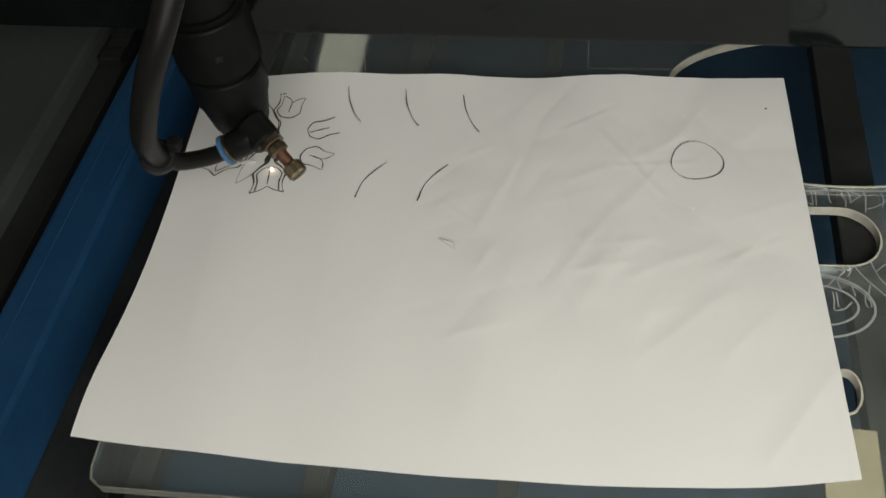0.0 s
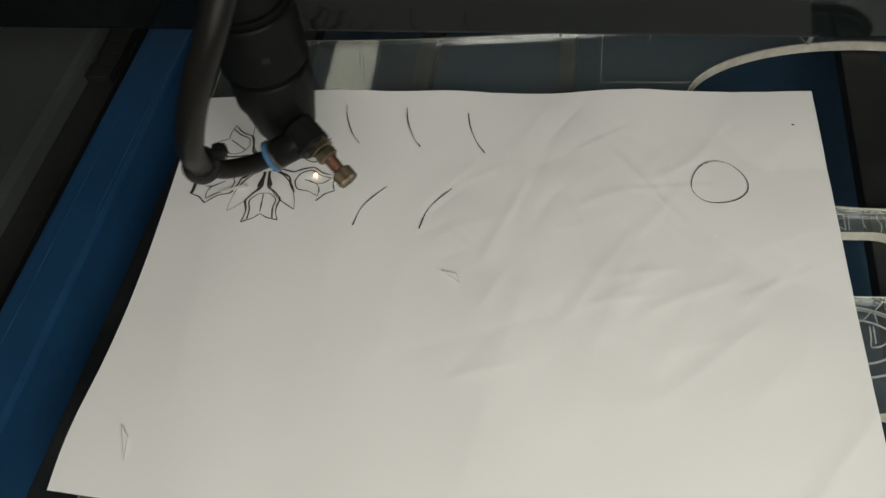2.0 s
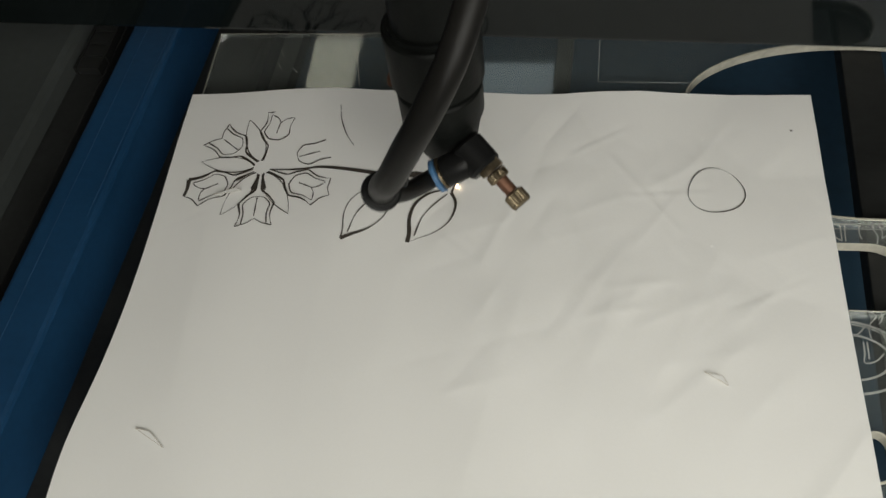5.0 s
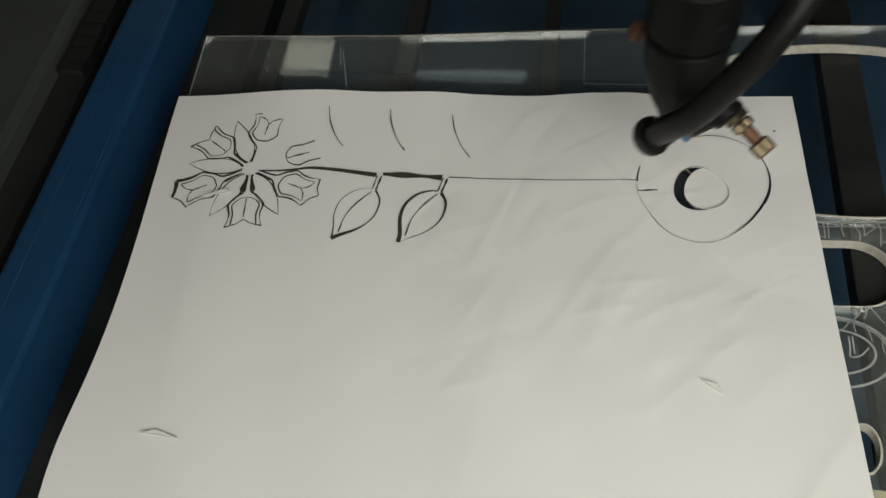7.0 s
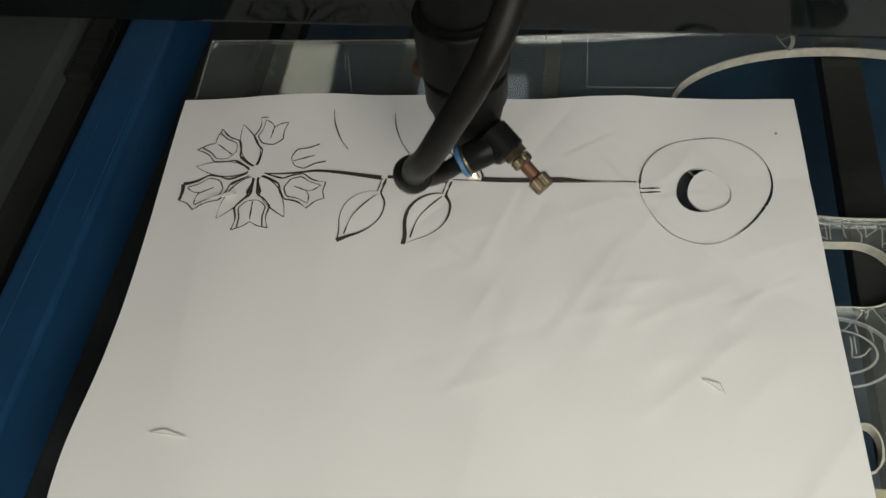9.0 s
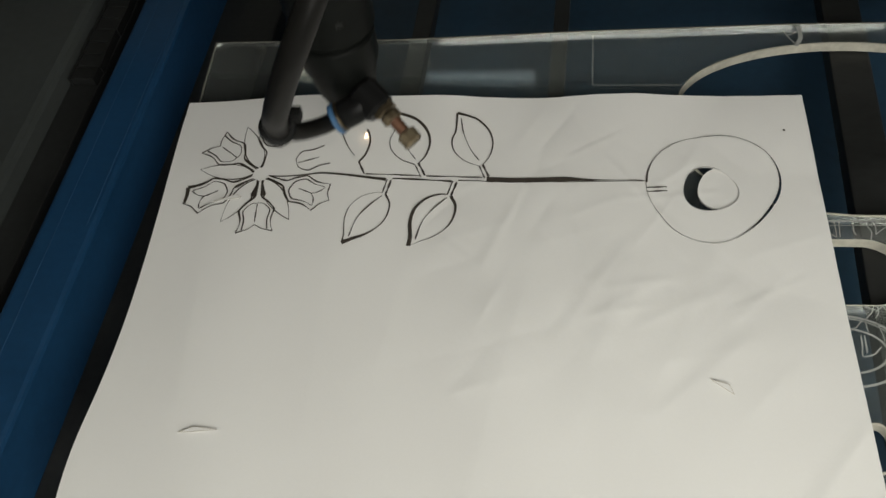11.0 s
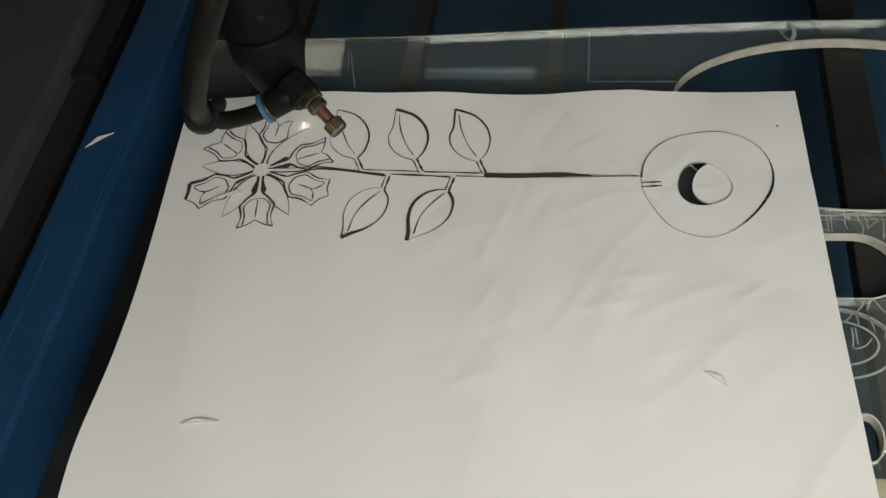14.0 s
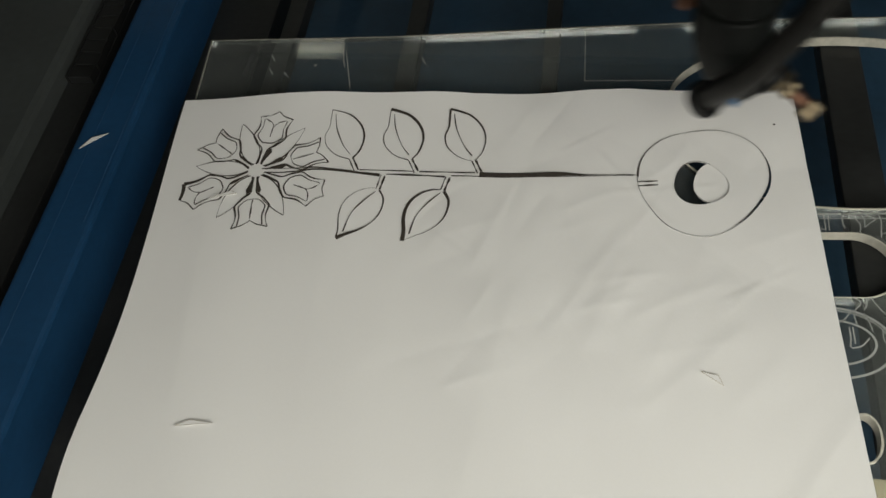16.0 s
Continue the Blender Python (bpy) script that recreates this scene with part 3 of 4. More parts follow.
def petal(angle, t0, t1, r=0.033):
    at = framed(CENTRE, angle)
    up = bez(at(0.0040, 0.0006), at(0.010, 0.0058), at(0.020, 0.0062), at(r, 0))
    down = bez(at(r, 0), at(0.020, -0.0060), at(0.010, -0.0058), at(0.0040, -0.0006))
    mid = (t0 + t1) / 2
    cut(up, t0, mid, 0.0007, taper=lambda u: 1.15 - 0.85 * u)
    cut(down, mid, t1, 0.0007, taper=lambda u: 0.45 + 0.8 * u * u + 0.25 * math.sin(8 * u + angle))


def tulip(angle, t0, t1, crown, begun=False):
    """A tulip on its stalk: the drawn cup is there from the start, the outline opens side by side; the rim is a three-pointed crown or a notch."""
    at = framed(CENTRE, angle)
    half = (t0 + t1) / 2
    mm = lambda q, s: at(q[0] / 1000, s * q[1] / 1000)
    for s in (1, -1):
        side = spline([(*mm(q, s), 0) for q in ((4.2, 0.8), (9.5, 1.0), (13.6, 1.7), (16.6, 4.9), (20.0, 7.6))], 6)
        flare = spline([(*mm(q, s), 0) for q in ((20.0, 7.6), (21.7, 8.2), (26.5, 7.1), (30.5, 7.5), (33.6, 8.5))], 6)
        rim = ((33.6, 8.5), (34.4, 6.2), (35.4, 3.2), (38.2, 0)) if crown else ((33.7, 8.4), (32.9, 6.0), (31.9, 3.2), (29.6, 0))
        end = spline([(*mm(q, s), 0) for q in rim], 6)
        a, b = (t0, half) if s == 1 else (half, t1)
        if begun and s == 1:
            a = b = -1
        lit = 0.75 if s == 1 else 0.95
        cut(side + flare[1:], a, b, 0.0008 * lit, taper=lambda u: 0.6 + 0.7 * math.sin(3 * u + 0.4) + 0.25 * math.sin(17 * u + angle))
        if begun and s == 1:
            cut(end[:9], -1, -1, 0.0006)
            cut(end[8:], half - 0.05, half, 0.0005, pieces=1)
        else:
            cut(end, half, half + 0.1 * (t1 > 0) - 1 * (t1 <= 0), 0.0006, taper=lambda u: 1.1 - 0.5 * u)
        cup = spline([(*mm(q, s), 0) for q in ((17.3, 0), (17.8, 3.0), (21.2, 6.1), (24.2, 5.9), (27.2, 5.4), (32.3, 5.9))], 6)
        cut(cup, -1, -1, 0.00052, taper=lambda u: 0.55 + 0.7 * abs(math.sin(2.2 * u + angle)))
        if crown:
            cut(spline([(*mm(q, s), 0) for q in ((28.3, 0), (30.6, 1.7), (31.9, 3.9), (32.6, 5.7))], 6), -1, -1, 0.0005)
    cut([at(0.0215, 0.0), at(0.0283, 0.0002)] if crown else [at(0.0180, 0.0), at(0.0282, -0.0003)], -1, -1, 0.0006)


def spoke(angle, t, wide):
    """The dark gaps that open on both sides of a tulip's stalk, next to the heart of the flower."""
    at = framed(CENTRE, angle)
    for s, w in zip((1, -1), wide):
        gap = [at(0.0042 + 0.0095 * k / 8, s * (0.0009 + 0.00085 * (k / 8) ** 2 + 0.5 * w * (0.15 + 0.85 * k / 8))) for k in range(9)]
        cut(gap, t - 0.05, t, w, pieces=1, taper=lambda u: 0.15 + 0.95 * u if u < 0.85 else 0.96 - 5.0 * (u - 0.85))


def gauge(w, u):
    """The share of a gap's width along it, from three widths at its start, middle and end."""
    return w[0] + (w[1] - w[0]) * 2 * u if u < 0.5 else w[1] + (w[2] - w[1]) * (2 * u - 1)


def leaf(base, tip, t0, t1, bulge, foot, slide=None, wr=(0.4, 0.9, 1.4), wl=(1.3, 0.8, 0.4)):
    """A leaf on its short stalk: one side, the other side, the stalk's two edges; the vein is there from the start."""
    d = Vector(tip) - Vector(base)
    L = d.length
    at = framed(base, math.degrees(math.atan2(d.y, d.x)))
    a = bulge[0]
    T = t1 - t0
    g = 1 if a > 0 else -1
    if g < 0:
        one = ((0, 0.9), (0.10, 5.4), (0.30, 9.5), (0.53, 10.4), (0.76, 8.0), (0.90, 4.0), (1, 0))
        two = ((1, 0), (0.88, 1.7), (0.69, 4.4), (0.55, 7.9), (0.36, 8.9), (0.15, 6.2), (0, 1.0))
        rib = ((0.89, -0.6), (0.62, 1.3), (0.31, 1.4), (0.09, -0.1))
    else:
        one = ((0, 0.9), (0.12, 6.0), (0.34, 8.9), (0.54, 8.6), (0.72, 6.2), (0.86, 2.9), (1, 0))
        two = ((1, 0), (0.86, 2.2), (0.65, 7.0), (0.42, 9.3), (0.20, 7.8), (0.06, 4.2), (0, 1.0))
        rib = ((0.05, 0.1), (0.29, 1.9), (0.56, 2.3), (0.86, -0.6))
    right = spline([(*at(u * L, g * v / 1000), 0) for u, v in one], 5)
    left = spline([(*at(u * L, -g * v / 1000), 0) for u, v in two], 5)
    cut(right, t0 + 0.12 * T, t0 + 0.5 * T, 0.0009, taper=lambda u: gauge(wr, u))
    cut(left, t0 + 0.5 * T, t0 + 0.88 * T, 0.0009, taper=lambda u: gauge(wl, u))
    f = Vector(foot) - Vector(base)
    side = Vector((-f.y, f.x)).normalized() * 0.0010
    s = 1 if side.dot(Vector(at(0, a)) - Vector(base)) > 0 else -1
    cut([tuple(Vector(foot) + s * side), tuple(Vector(base) + s * side * 0.9)], t0, t0 + 0.12 * T, 0.0010)
    cut([tuple(Vector(base) - s * side * 0.9), tuple(Vector(foot) - s * side)], t0 + 0.88 * T, t1, 0.0006)
    vein = spline([(*at(u * L, -g * v / 1000), 0) for u, v in rib], 6)
    cut(vein, -1, -1, 0.0006 if a > 0 else 0.0005, slide=slide)


def drawing():
    # the flower: six tulips and five plain petals round the heart
    petal(175, -1, -1, 0.0305), petal(-116, -1, -1, 0.0312), petal(113, -1, -1, 0.0322)
    petal(-56, 0.15, 0.95, 0.0320), petal(54, 13.5, 14.35, 0.0330)
    tulip(-85, -1, -1, False), tulip(-152, -1, -1, True), tulip(144, -1, -1, False)
    tulip(-24, 1.15, 2.2, True), tulip(22, 12.25, 13.45, False), tulip(83, 14.4, 15.2, True, True)
    for angle, t, w in ((-85, -1, (0.0022, 0.0026)), (-152, -1, (0.0011, 0.0004)), (144, -1, (0.0006, 0.0005)), (-24, 1.1, (0.0005, 0.0006)), (22, 13.4, (0.0024, 0.0022)), (83, 14.3, (0.0004, 0.0030))):
        spoke(angle, t, w)
    # one tulip gapes at its tip
    at = framed(CENTRE, -152)
    cut(bez(at(0.0338, -0.0087), at(0.0346, -0.0062), at(0.0358, -0.0030), at(0.0383, -0.0002), 10), -1, -1, 0.0021, taper=lambda u: 1.0 - 0.35 * u)
    cut(bez(at(0.0215, -0.0085), at(0.0260, -0.0073), at(0.030, -0.0074), at(0.0338, -0.0088), 10), -1, -1, 0.0018, taper=lambda u: 0.3 + 0.8 * u)
    # the stem: the lower edge first, the upper edge on the way back
    low = [tuple(q[:2]) for q in spline([(-0.0985, 0.0583, 0), (-0.0900, 0.0582, 0), (-0.0810, 0.0591, 0), (-0.0737, 0.0601, 0), (-0.0627, 0.0592, 0), (-0.0500, 0.0573, 0), (-0.0425, 0.0562, 0)], 5)]
    cut(low, 2.3, 2.85, 0.0009, taper=lambda u: 0.7 + 1.3 * u * u)
    cut([(q[0], q[1] + 0.0002) for q in low], 2.6, 3.1, 0.0026, taper=lambda u: 0.1 + 0.9 * u, until=9.3)
    cut([(-0.0395, 0.0570), (-0.0255, 0.0563), (-0.0120, 0.0552)], 4.2, 4.4, 0.0030, until=9.3)
    cut([(-0.0395, 0.0568), (-0.0255, 0.0560), (-0.0120, 0.0550)], 3.85, 4.2, 0.0010)
    cut([(-0.0090, 0.0556), (0.010, 0.0548), (0.040, 0.0546), (0.0748, 0.0553)], 5.05, 5.95, 0.0006, taper=lambda u: 1.0 - 0.55 * u)
    cut([(0.0757, 0.0511), (0.0845, 0.0508)], 5.95, 6.05, 0.0008, on=RING)
    cut([(0.0762, 0.0532), (0.0845, 0.0530)], 7.2, 7.32, 0.0008, on=RING)
    upper = [tuple(q[:2]) for q in spline([(0.0735, 0.0556, 0), (0.060, 0.0557, 0), (0.051, 0.0561, 0), (0.041, 0.0568, 0), (0.028, 0.0563, 0), (0.015, 0.0562, 0), (0.004, 0.0568, 0)], 5)]
    cut(upper, 7.4, 7.95, 0.0005, taper=lambda u: 0.5 + 0.5 * u)
    cut([(x, y - 0.0006) for x, y in upper], 8.1, 8.5, 0.0027, taper=lambda u: 0.10 + 0.95 * max(0.0, min(1.0, (u - 0.28) / 0.25)))
    cut([(0.0020, 0.0572), (-0.0120, 0.0577), (-0.0240, 0.0581)], 9.0, 9.3, 0.0007)
    cut([(-0.0270, 0.0583), (-0.040, 0.0590), (-0.0525, 0.0595)], 10.35, 10.68, 0.0006)
    cut(spline([(-0.0560, 0.0590, 0), (-0.0640, 0.0601, 0), (-0.0730, 0.0612, 0), (-0.0800, 0.0611, 0), (-0.0900, 0.0605, 0), (-0.1000, 0.0606, 0)], 5), 11.8, 12.2, 0.0006)
    # five leaves
    leaf((-0.0425, 0.0480), (-0.0585, 0.0205), 2.85, 3.82, (0.0085, -0.0075), (-0.0410, 0.0560), wr=(1.0, 0.5, 2.4), wl=(0.7, 0.35, 0.15))
    leaf((-0.0125, 0.0470), (-0.0285, 0.0190), 4.2, 5.05, (0.0085, -0.0075), (-0.0105, 0.0548), wr=(1.7, 0.5, 0.15), wl=(2.2, 1.6, 0.5))
    leaf((0.0010, 0.0645), (-0.0120, 0.0975), 8.0, 9.0, (-0.0092, 0.0072), (0.0040, 0.0572), wr=(0.3, 1.0, 1.6), wl=(1.2, 0.8, 0.25))
    leaf((-0.0290, 0.0655), (-0.0415, 0.0980), 9.3, 10.35, (-0.0092, 0.0072), (-0.0255, 0.0580), (-0.0006, 0.0020, 9.6), wr=(0.6, 1.5, 1.9), wl=(0.4, 0.4, 0.6))
    leaf((-0.0575, 0.0665), (-0.0710, 0.0985), 10.68, 11.8, (-0.0092, 0.0072), (-0.0540, 0.0590), (-0.0018, 0.0036, 10.5), wr=(0.9, 1.0, 0.45), wl=(0.35, 0.2, 0.5))
    # ring and disc outlines
    cut([hole_at(a) for a in range(60, 200, 5)], -1, -1, 0.0003, on=RING)
    cut([hole_at(a) for a in range(-160, 62, 5)], -1, -1, 0.0004, on=DISC, taper=lambda u: 0.3 + math.sin(3.1 * u))
    for a0, a1, t0, t1 in ((174, 270, 6.1, 6.4), (267, 360, 6.4, 6.62), (357, 447, 6.62, 6.85), (444, 537, 6.85, 7.2)):
        cut([ring_at(a) for a in range(a0, a1 + 1, 3)], t0, t1, 0.00026, on=RING)
    # dark strip paints the shadow line along the ring's upper left edge
    shadow_line = [tuple(Vector(RING_C).lerp(Vector(ring_at(a)), 0.985)) for a in range(170, 116, -3)]
    cut(shadow_line, 6.9, 7.2, 0.0006, on=RING, taper=lambda u: max(0.15, 1.2 - 1.5 * u))
    gap = [tuple(Vector(RING_C).lerp(Vector(ring_at(a)), 1.010)) for a in range(190, 268, 3)]
    cut(gap, 6.12, 6.34, 0.0011, taper=lambda u: 0.12 + math.sin(math.pi * u ** 0.8), until=6.62)
    # a pinhole near the corner
    cut([(0.1376, 0.0847), (0.1386, 0.0847)], -1, -1, 0.0009, taper=lambda u: 1)


drawing()


def scrap(corners, label="tiny white paper triangle with a scorched rim"):
    """A loose sliver of paper with its scorched rim."""
    thing = tagged(empty("paper_scrap"), label, "paper scrap", "loose paper scraps")
    verts = [(x, y, 0.0003) for x, y in corners] + [(x, y, 0.0) for x, y in corners]
    ob = new("sliver", mesh_of("sliver", verts, [(0, 1, 2), (5, 4, 3), (0, 3, 4, 1), (1, 4, 5, 2), (2, 5, 3, 0)], M_PAPER))
    ob.parent = thing
    loop = [Vector((*q, 0)) for q in (*corners, corners[0])]
    pts = [tuple(a.lerp(b, k / 5)) for a, b in zip(loop, loop[1:]) for k in range(5)] + [tuple(loop[-1])]
    rim = new("scorched_rim", ribbon(pts, lambda s: 0.00018, lambda x, y: 0.0004, M_BROWN))
    rim.parent = thing
    return thing


tagged(part("paper_tab", box(-0.0524, -0.0238, 0.1000, 0.1072, TOP + 0.0062, TOP + 0.0064), M_PAPER), "thin white paper tab tucked under the sheet's edge", "paper tab")
SCRAP_A = scrap(((-0.0040, 0.0024), (0.0024, 0.0007), (0.0040, -0.0036)))
SCRAP_B = scrap(((-0.0075, -0.0015), (-0.002, 0.0012), (0.0078, 0.0002)))
SCRAP_C = scrap(((-0.0062, -0.0052), (-0.0016, 0.0018), (0.0062, 0.0046)), "tiny white paper triangle lying on the blue rail")
SCRAP_D = scrap(((-0.008, -0.001), (0.003, 0.0022), (0.0055, 0.0)), "thin white paper sliver lying on the cut flower")
SCRAP_D.matrix_basis = pose(-0.1135, 0.0425, rise(-0.1135, 0.0425) + 0.0012, 0, 0, 8)


# ---- the gantry and the head ----
def gantry():
    beam = tagged(empty("gantry_beam"), "black glossy gantry beam with a steel guide rail", "gantry beam")
    part("beam", box(-0.46, 0.60, 0.0, 0.055, 0.048, 0.125, 0.0015), M_BEAM, beam)
    rail = box(-0.45, 0.59, -0.006, -0.0002, 0.098, 0.110, 0.001)
    part("guide_rail", rail, M_RAIL, beam, "bare steel guide rail")
    part("top_plate", box(-0.46, 0.60, -0.010, 0.06, 0.1255, 0.129, 0.0008), M_BRACKET, beam, "grey top plate of the beam")
    return beam


def head():
    h = tagged(empty("laser_torch"), "black laser cutting head with an air hose and a brass valve", "laser head")
    AXIS = pose(0.0010, -0.0150, 0.0195)
    part("nozzle", lathe([(0.0028, 0.0125), (0.0052, 0.013), (0.0075, 0.020), (0.0122, 0.031), (0.0150, 0.0455), (0.0150, 0.0462)], 56), M_BLACK, h, "black tapered nozzle", AXIS, True)
    part("lens_tube", lathe([(0.0150, 0.0463), (0.0158, 0.0468), (0.0160, 0.0475), (0.0160, 0.0600), (0.0152, 0.0608), (0.0140, 0.0610), (0.0140, 0.0640)], 56), M_BLACK, h, m=AXIS, smooth=True)
    part("collar", lathe([(0.0145, 0.0641), (0.0166, 0.0643), (0.0172, 0.0650), (0.0172, 0.0885), (0.0166, 0.0893), (0.0150, 0.0895), (0.0150, 0.0915)], 56), M_BLACK, h, "wide black locking collar", AXIS, True)
    part("upper_tube", lathe([(0.0132, 0.0916), (0.0138, 0.0920), (0.0138, 0.1385)], 48), M_BLACK, h, m=AXIS, smooth=True)
    mark = bmesh.new()
    for k in range(5):
        box(-0.0013 + 0.0006 * k, -0.0010 + 0.0006 * k, -0.0001, 0.0001, -0.0012 + 0.0003 * (k % 2), 0.0010 + 0.0004 * (k % 3), 0, mark)
    part("mark", mark, M_BAR, h, m=pose(0.0083, -0.0307, 0.0955, 0, 0, 24))
    # bracket above the head
    bracket = part("bracket", box(-0.024, 0.034, -0.0405, 0.036, 0.1582, 0.1602, 0.0006), M_BRACKET, h, "dark grey bent metal bracket")
    part("lip", box(-0.024, 0.034, -0.0435, -0.0407, 0.1582, 0.1690, 0.0006), M_BRACKET, bracket)
    part("side_flange", box(-0.0240, -0.0215, -0.0405, 0.036, 0.1604, 0.1690, 0.0006), M_RAIL, bracket)
    # air fitting
    block = Vector((0.0145, -0.0315, 0.0570))
    body = lathe([(0.0052, 0.0), (0.0058, 0.0008), (0.0058, 0.016), (0.005, 0.017)], 32, m=along((0.004, -0.0135, 0.0545), block))
    lathe([(0.0054, -0.0066), (0.0069, -0.0056), (0.0069, 0.0048), (0.0058, 0.0060)], 32, bm=body, m=along(block, block + Vector((0.55, -0.5, -0.32))))
    out = Vector((-0.0005, -0.0362, 0.0512))
    lathe([(0.0056, 0.0), (0.0061, 0.001), (0.0061, 0.0130), (0.0058, 0.0136)], 32, bm=body, m=along(block, out))
    part("air_fitting", body, M_PLASTIC, h, "black plastic push-in air fitting", smooth=True)
    way = along(block, out)
    L = (out - block).length
    part("gold_band", lathe([(0.0059, 0.0), (0.0063, 0.0002), (0.0063, 0.0011), (0.0059, 0.0013)], 32, m=way @ pose(0, 0, 0.0138)), M_BRASS, h, "thin gold band")
    part("release_ring", lathe([(0.0056, 0.0), (0.0067, 0.0005), (0.0067, 0.0020), (0.0052, 0.0028)], 32, m=way @ pose(0, 0, 0.0152)), M_RING, h, "blue plastic release ring", smooth=True)
    end = block + (out - block).normalized() * 0.0186
    elbow = Vector((-0.0150, -0.0615, 0.0740))
    part("air_hose", tube([end, (-0.0062, -0.0450, 0.0560), (-0.0112, -0.0545, 0.0640), elbow + Vector((0.0005, 0.002, -0.002))], 0.0037, 18), M_HOSE, h, "glossy black air hose", smooth=True)
    part("riser_hose", tube([elbow + Vector((0.0002, 0.0005, -0.0010)), (-0.0120, -0.0680, 0.0850), (-0.0060, -0.0765, 0.1000), (0.0020, -0.0800, 0.1180), (0.0105, -0.0800, 0.1350),
                             (0.0190, -0.0730, 0.1510), (0.0260, -0.0560, 0.1680), (0.0290, -0.0300, 0.1800), (0.0290, 0.000, 0.1840), (0.0280, 0.030, 0.1700), (0.0270, 0.036, 0.1550)], 0.0046, 20), M_HOSE, h, "thick black hose sleeve", smooth=True)
    tie = lathe([(0.0062, -0.0012), (0.0071, -0.0008), (0.0071, 0.0008), (0.0062, 0.0012)], 24, m=along(elbow, elbow + Vector((0.3, -0.35, 0.6))))
    box(elbow.x + 0.0045, elbow.x + 0.0095, elbow.y + 0.001, elbow.y + 0.006, elbow.z + 0.001, elbow.z + 0.006, 0.0012, tie)
    part("hose_tie", tie, M_PLASTIC, h, "black cable tie at the bend")
    # brass valve
    a, b = Vector((0.0195, -0.0345, 0.0555)), Vector((0.0303, -0.0441, 0.0486))
    run = along(a, b)
    L = (b - a).length
    valve = part("valve", lathe([(0.0030, L * 0.2), (0.0026, L * 0.3), (0.0024, L), (0.0022, L + 0.002)], 24, m=run), M_RUST, h, "tarnished brass valve stem", smooth=True)
    part("hex_nut", lathe([(0.0046, -0.0012), (0.0052, -0.0008), (0.0052, 0.0022), (0.0046, 0.0026)], 6, m=run), M_BRASS, valve, "worn brass hex nut")
    part("knurled_nut", lathe([(0.0034, 0.0030), (0.0042, 0.0036), (0.0042, 0.0062), (0.0034, 0.0068)], 40, 0.08, m=run), M_BRASS, valve)
    knob = lathe([(0.0030, L - 0.0030), (0.0042, L - 0.0022), (0.0042, L + 0.0022), (0.0036, L + 0.0030)], 44, 0.07, m=run)
    part("knob", knob, M_BRASS, valve, "knurled brass knob with a slot")
    # no recess is cut: a dark bar paints the shade of the slot
    part("slot", box(-0.0036, 0.0036, -0.0005, 0.0005, -0.0002, 0.0004, 0, None), M_CHAR_SHADE, valve, m=run @ pose(0, 0, L + 0.0028, 0, 0, 35))
    thumb = lathe([(0.0018, 0.0), (0.0018, 0.0036), (0.0036, 0.0038), (0.0040, 0.0044), (0.0040, 0.0078), (0.0034, 0.0084)], 40, 0.08, m=along((-0.0120, -0.0080, 0.0715), (-0.0250, 0.0000, 0.0720)))
    part("thumb_screw", thumb, M_RUST, h, "knurled brass thumb screw")
    glow = bmesh.new()
    bmesh.ops.create_icosphere(glow, subdivisions=2, radius=0.0006)
    for v in glow.verts:
        v.co.z *= 1.6
    spark = part("spark", glow, M_GLOW, h, "bright white laser spark")
    return h, spark


BEAM = gantry()
HEAD, SPARK = head()

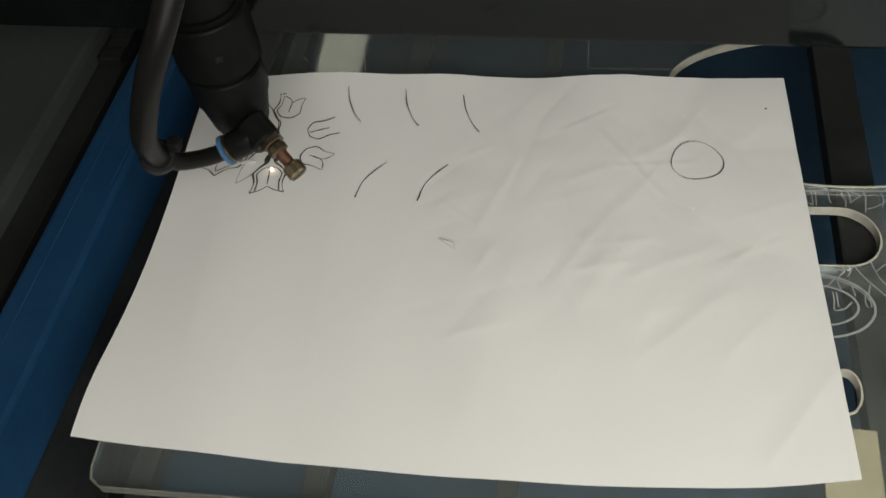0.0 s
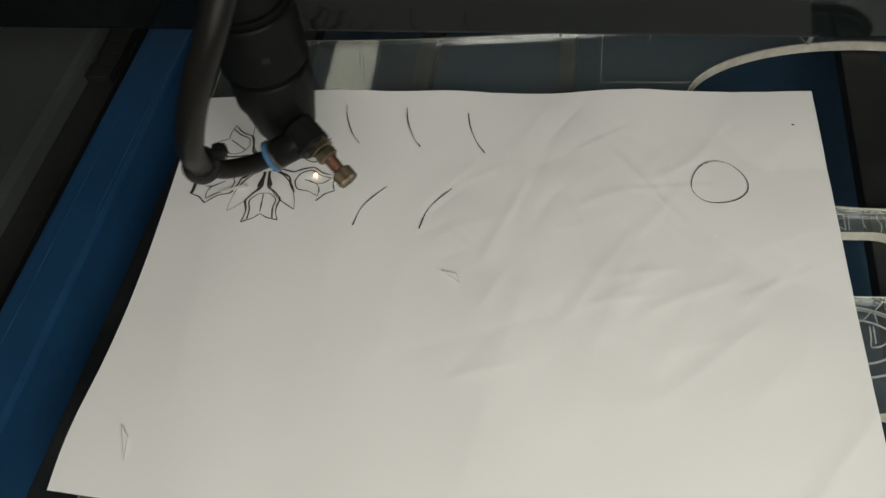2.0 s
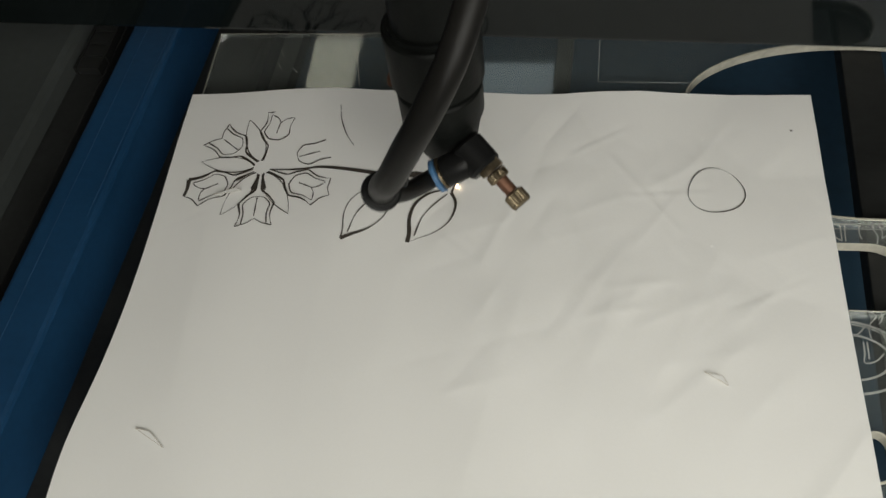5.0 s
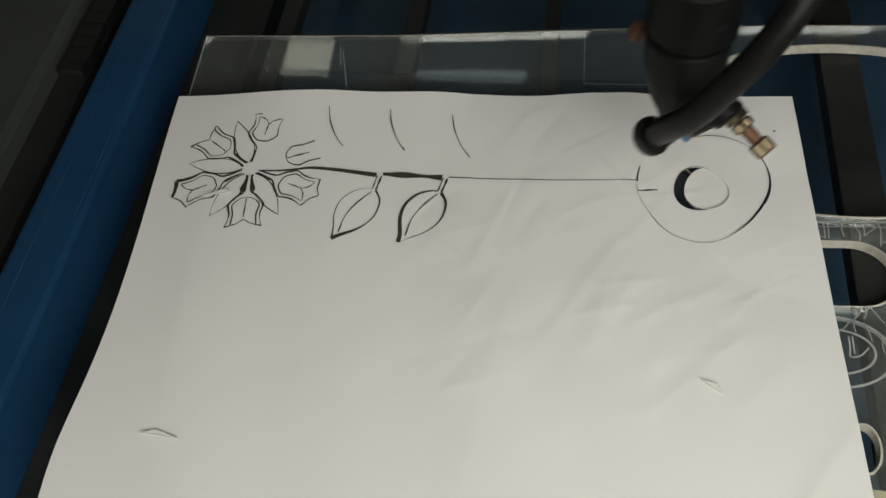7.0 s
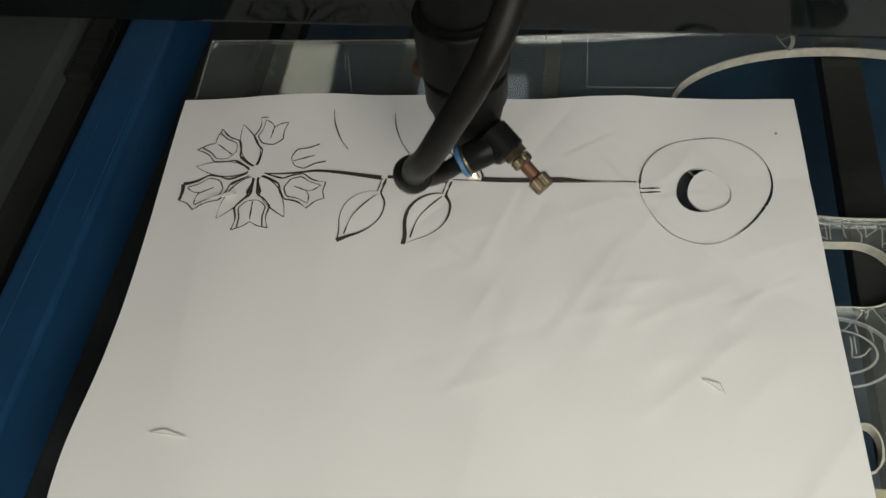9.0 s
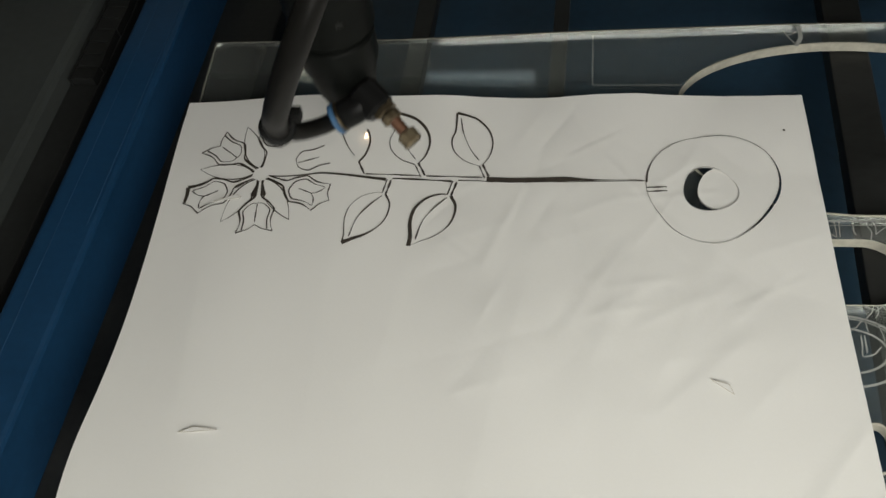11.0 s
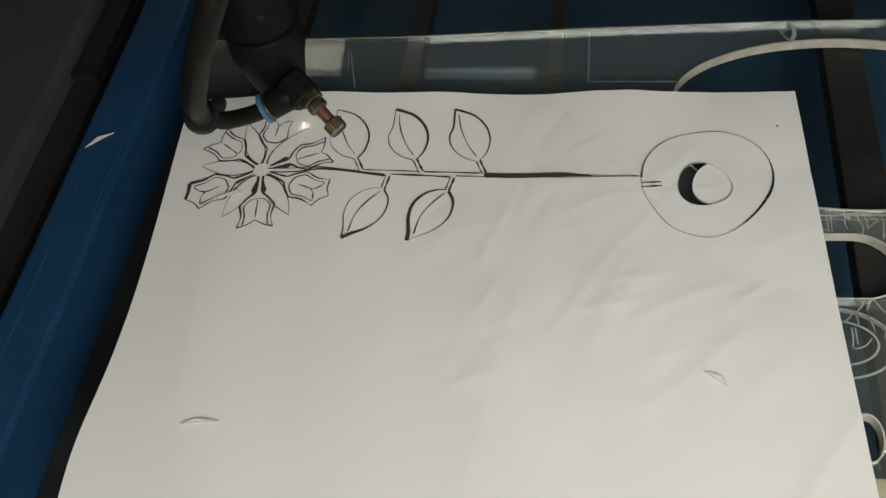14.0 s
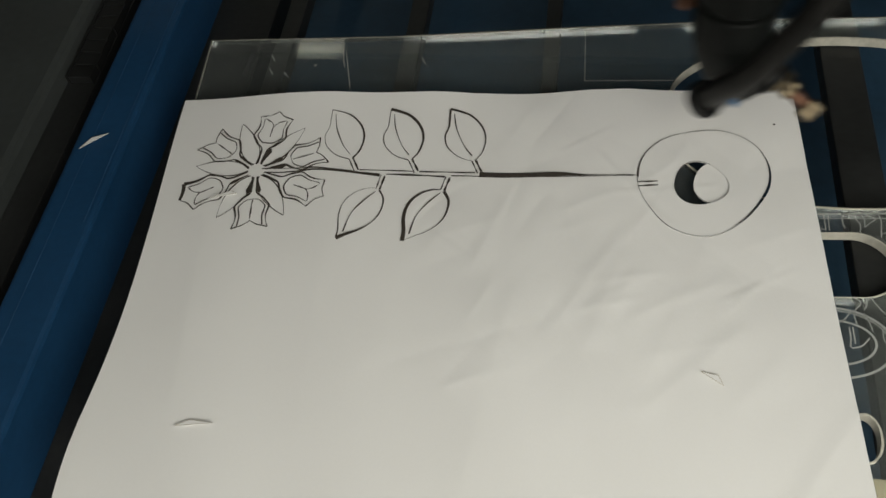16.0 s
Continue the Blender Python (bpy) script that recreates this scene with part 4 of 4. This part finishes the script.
# where the beam strikes, second by second
STRIKE = [
    (0.0, -0.099, 0.042), (0.1, -0.098, 0.047), (0.3, -0.097, 0.043), (0.5, -0.087, 0.033), (0.7, -0.088, 0.037), (0.9, -0.097, 0.052), (1.1, -0.092, 0.054),
    (1.3, -0.086, 0.043), (1.5, -0.0755, 0.036), (1.7, -0.071, 0.046), (1.9, -0.073, 0.056), (2.1, -0.085, 0.053), (2.3, -0.099, 0.056), (2.5, -0.085, 0.058),
    (2.7, -0.053, 0.057), (2.9, -0.044, 0.052), (3.0, -0.0455, 0.0500), (3.1, -0.059, 0.043), (3.2, -0.058, 0.033), (3.4, -0.055, 0.022), (3.5, -0.046, 0.0275), (3.6, -0.039, 0.036),
    (3.8, -0.040, 0.052), (4.0, -0.029, 0.0575), (4.1, -0.017, 0.054), (4.2, -0.013, 0.051), (4.45, -0.028, 0.038), (4.62, -0.029, 0.021), (4.8, -0.012, 0.032),
    (4.95, -0.009, 0.046), (5.05, -0.009, 0.054), (5.5, 0.034, 0.054), (5.95, 0.074, 0.055), (6.03, 0.083, 0.053), (6.12, 0.076, 0.050), (6.2, 0.083, 0.036),
    (6.3, 0.096, 0.023), (6.4, 0.112, 0.025), (6.5, 0.124, 0.035), (6.6, 0.132, 0.052), (6.7, 0.128, 0.073), (6.8, 0.112, 0.080), (6.9, 0.100, 0.081),
    (7.0, 0.086, 0.077), (7.1, 0.078, 0.069), (7.2, 0.076, 0.060), (7.3, 0.083, 0.0575), (7.4, 0.072, 0.0565), (7.5, 0.057, 0.056), (7.7, 0.023, 0.057),
    (7.9, 0.002, 0.056), (8.0, 0.0020, 0.0642), (8.1, 0.003, 0.068), (8.2, 0.004, 0.083), (8.3, -0.003, 0.093), (8.4, -0.010, 0.095), (8.5, -0.0125, 0.0950), (8.7, -0.014, 0.080),
    (8.95, 0.001, 0.064), (9.05, 0.000, 0.057), (9.35, -0.026, 0.058), (9.45, -0.026, 0.066), (9.6, -0.021, 0.082), (9.8, -0.041, 0.098), (10.05, -0.042, 0.080),
    (10.25, -0.030, 0.066), (10.38, -0.030, 0.059), (10.7, -0.0545, 0.059), (10.8, -0.057, 0.064), (10.9, -0.056, 0.070), (11.0, -0.054, 0.083), (11.2, -0.066, 0.098),
    (11.4, -0.0735, 0.0925), (11.6, -0.0680, 0.070), (11.8, -0.055, 0.056), (12.0, -0.077, 0.060), (12.2, -0.101, 0.062), (12.5, -0.082, 0.061), (12.8, -0.068, 0.068),
    (13.0, -0.0745, 0.077), (13.3, -0.087, 0.077), (13.5, -0.094, 0.065), (13.8, -0.0875, 0.0693), (14.0, -0.0850, 0.0875), (14.3, -0.098, 0.0690), (14.5, -0.100, 0.067),
    (14.6, -0.099, 0.073), (14.9, -0.0935, 0.0905), (15.1, -0.0985, 0.0965), (15.3, -0.100, 0.095), (15.4, -0.075, 0.098), (15.5, -0.044, 0.098), (15.7, 0.019, 0.094),
    (15.9, 0.078, 0.093), (16.0, 0.107, 0.0925)]


def resting(x, y, turn):
    """The pose of a loose scrap that lies on the sheet."""
    return pose(x, y, rise(x, y) + 0.0006, 0, 0, turn)


def motions():
    walk(HEAD, [(t, pose(x, y, 0)) for t, x, y in STRIKE])
    s, c = math.sin(radians(-TURN)), math.cos(radians(TURN))
    rows = []
    for t, x, y in STRIKE:
        reach = s * x + c * y + 0.0435
        rows.append((t, pose(s * reach, c * reach, 0, 0, 0, TURN)))
    walk(BEAM, rows)
    lit = [(t, pose(0, -0.003, 0.018 if 6.65 < t < 7.85 or t > 15.15 else rise(x, y - 0.003) + 0.0011)) for t, x, y in STRIKE]
    walk(SPARK, lit)
    for ob, t, slide, until in STROKES:
        if slide:
            dx, dy, when = slide
            walk(ob, [(0, pose(dx, dy, 0.0011)), (when, pose(dx, dy, 0.0011)), (when + 0.8, pose(0, 0, 0)), (16, pose(0, 0, 0))])
        elif t > 0:
            t = min(max(t, 0.15), 15.9)
            low, up = pose(0, 0, -0.0022), pose(0, 0, 0)
            rows = [(0, low), (t - 0.05, low), (t + 0.03, up)]
            walk(ob, rows + ([(until, up), (until + 0.5, low), (16, low)] if until else [(16, up)]))
    pivot = Matrix.Translation((*FOOT, 0))
    flat, turned = pose(0, 0, 0), pivot @ pose(0.0013, 0.0, 0.0004, 0, -0.8, 4.0) @ pivot.inverted()
    walk(RING, [(0, flat), (6.62, flat), (6.7, pose(0.0, 0.0040, 0.0015)), (6.85, pose(-0.0004, 0.0025, 0.001)), (7.0, turned), (16, turned)])
    gone = [(6.2, 0.0038), (8.7, 0.0042), (10.8, 0.0056), (15.3, 0.0060), (16, 0.0078)]
    still = pose(0.0003, -0.0002, -0.0001)
    walk(DISC, [(0, still), (5.7, still)] + [(t, pose(d, 0.0004, -0.0004)) for t, d in gone])
    walk(SCRAP_A, [(0, resting(-0.0090, -0.0030, 0)), (3.2, resting(-0.0090, -0.0030, 0)), (3.35, pose(0.06, -0.01, 0.02, 30, 20, 40)), (3.5, resting(0.0940, -0.0250, 20)), (4.6, resting(0.0940, -0.0250, 20)),
                   (5.2, resting(0.0980, -0.0450, 0)), (16, resting(0.0980, -0.0450, 0))])
    walk(SCRAP_B, [(0, pose(-0.21, -0.25, 0.02)), (1.0, pose(-0.19, -0.16, 0.03)), (1.2, resting(-0.1270, -0.0840, -60)), (1.5, resting(-0.1270, -0.0840, -75)), (1.9, resting(-0.1270, -0.0840, -75)),
                   (3.0, resting(-0.1200, -0.0770, -50)), (3.5, resting(-0.1200, -0.0770, -45)), (4.2, resting(-0.1200, -0.0770, -45)), (6.3, resting(-0.1110, -0.0740, -12)), (8.7, resting(-0.1110, -0.0740, -12)), (10.8, resting(-0.1020, -0.0700, 0)), (16, resting(-0.1020, -0.0700, 0))])
    walk(SCRAP_C, [(0, pose(-0.32, 0.35, 0.02)), (12.4, pose(-0.32, 0.35, 0.02)), (12.65, pose(-0.1900, 0.0790, 0.0008)), (16, pose(-0.1900, 0.0790, 0.0008))])


motions()
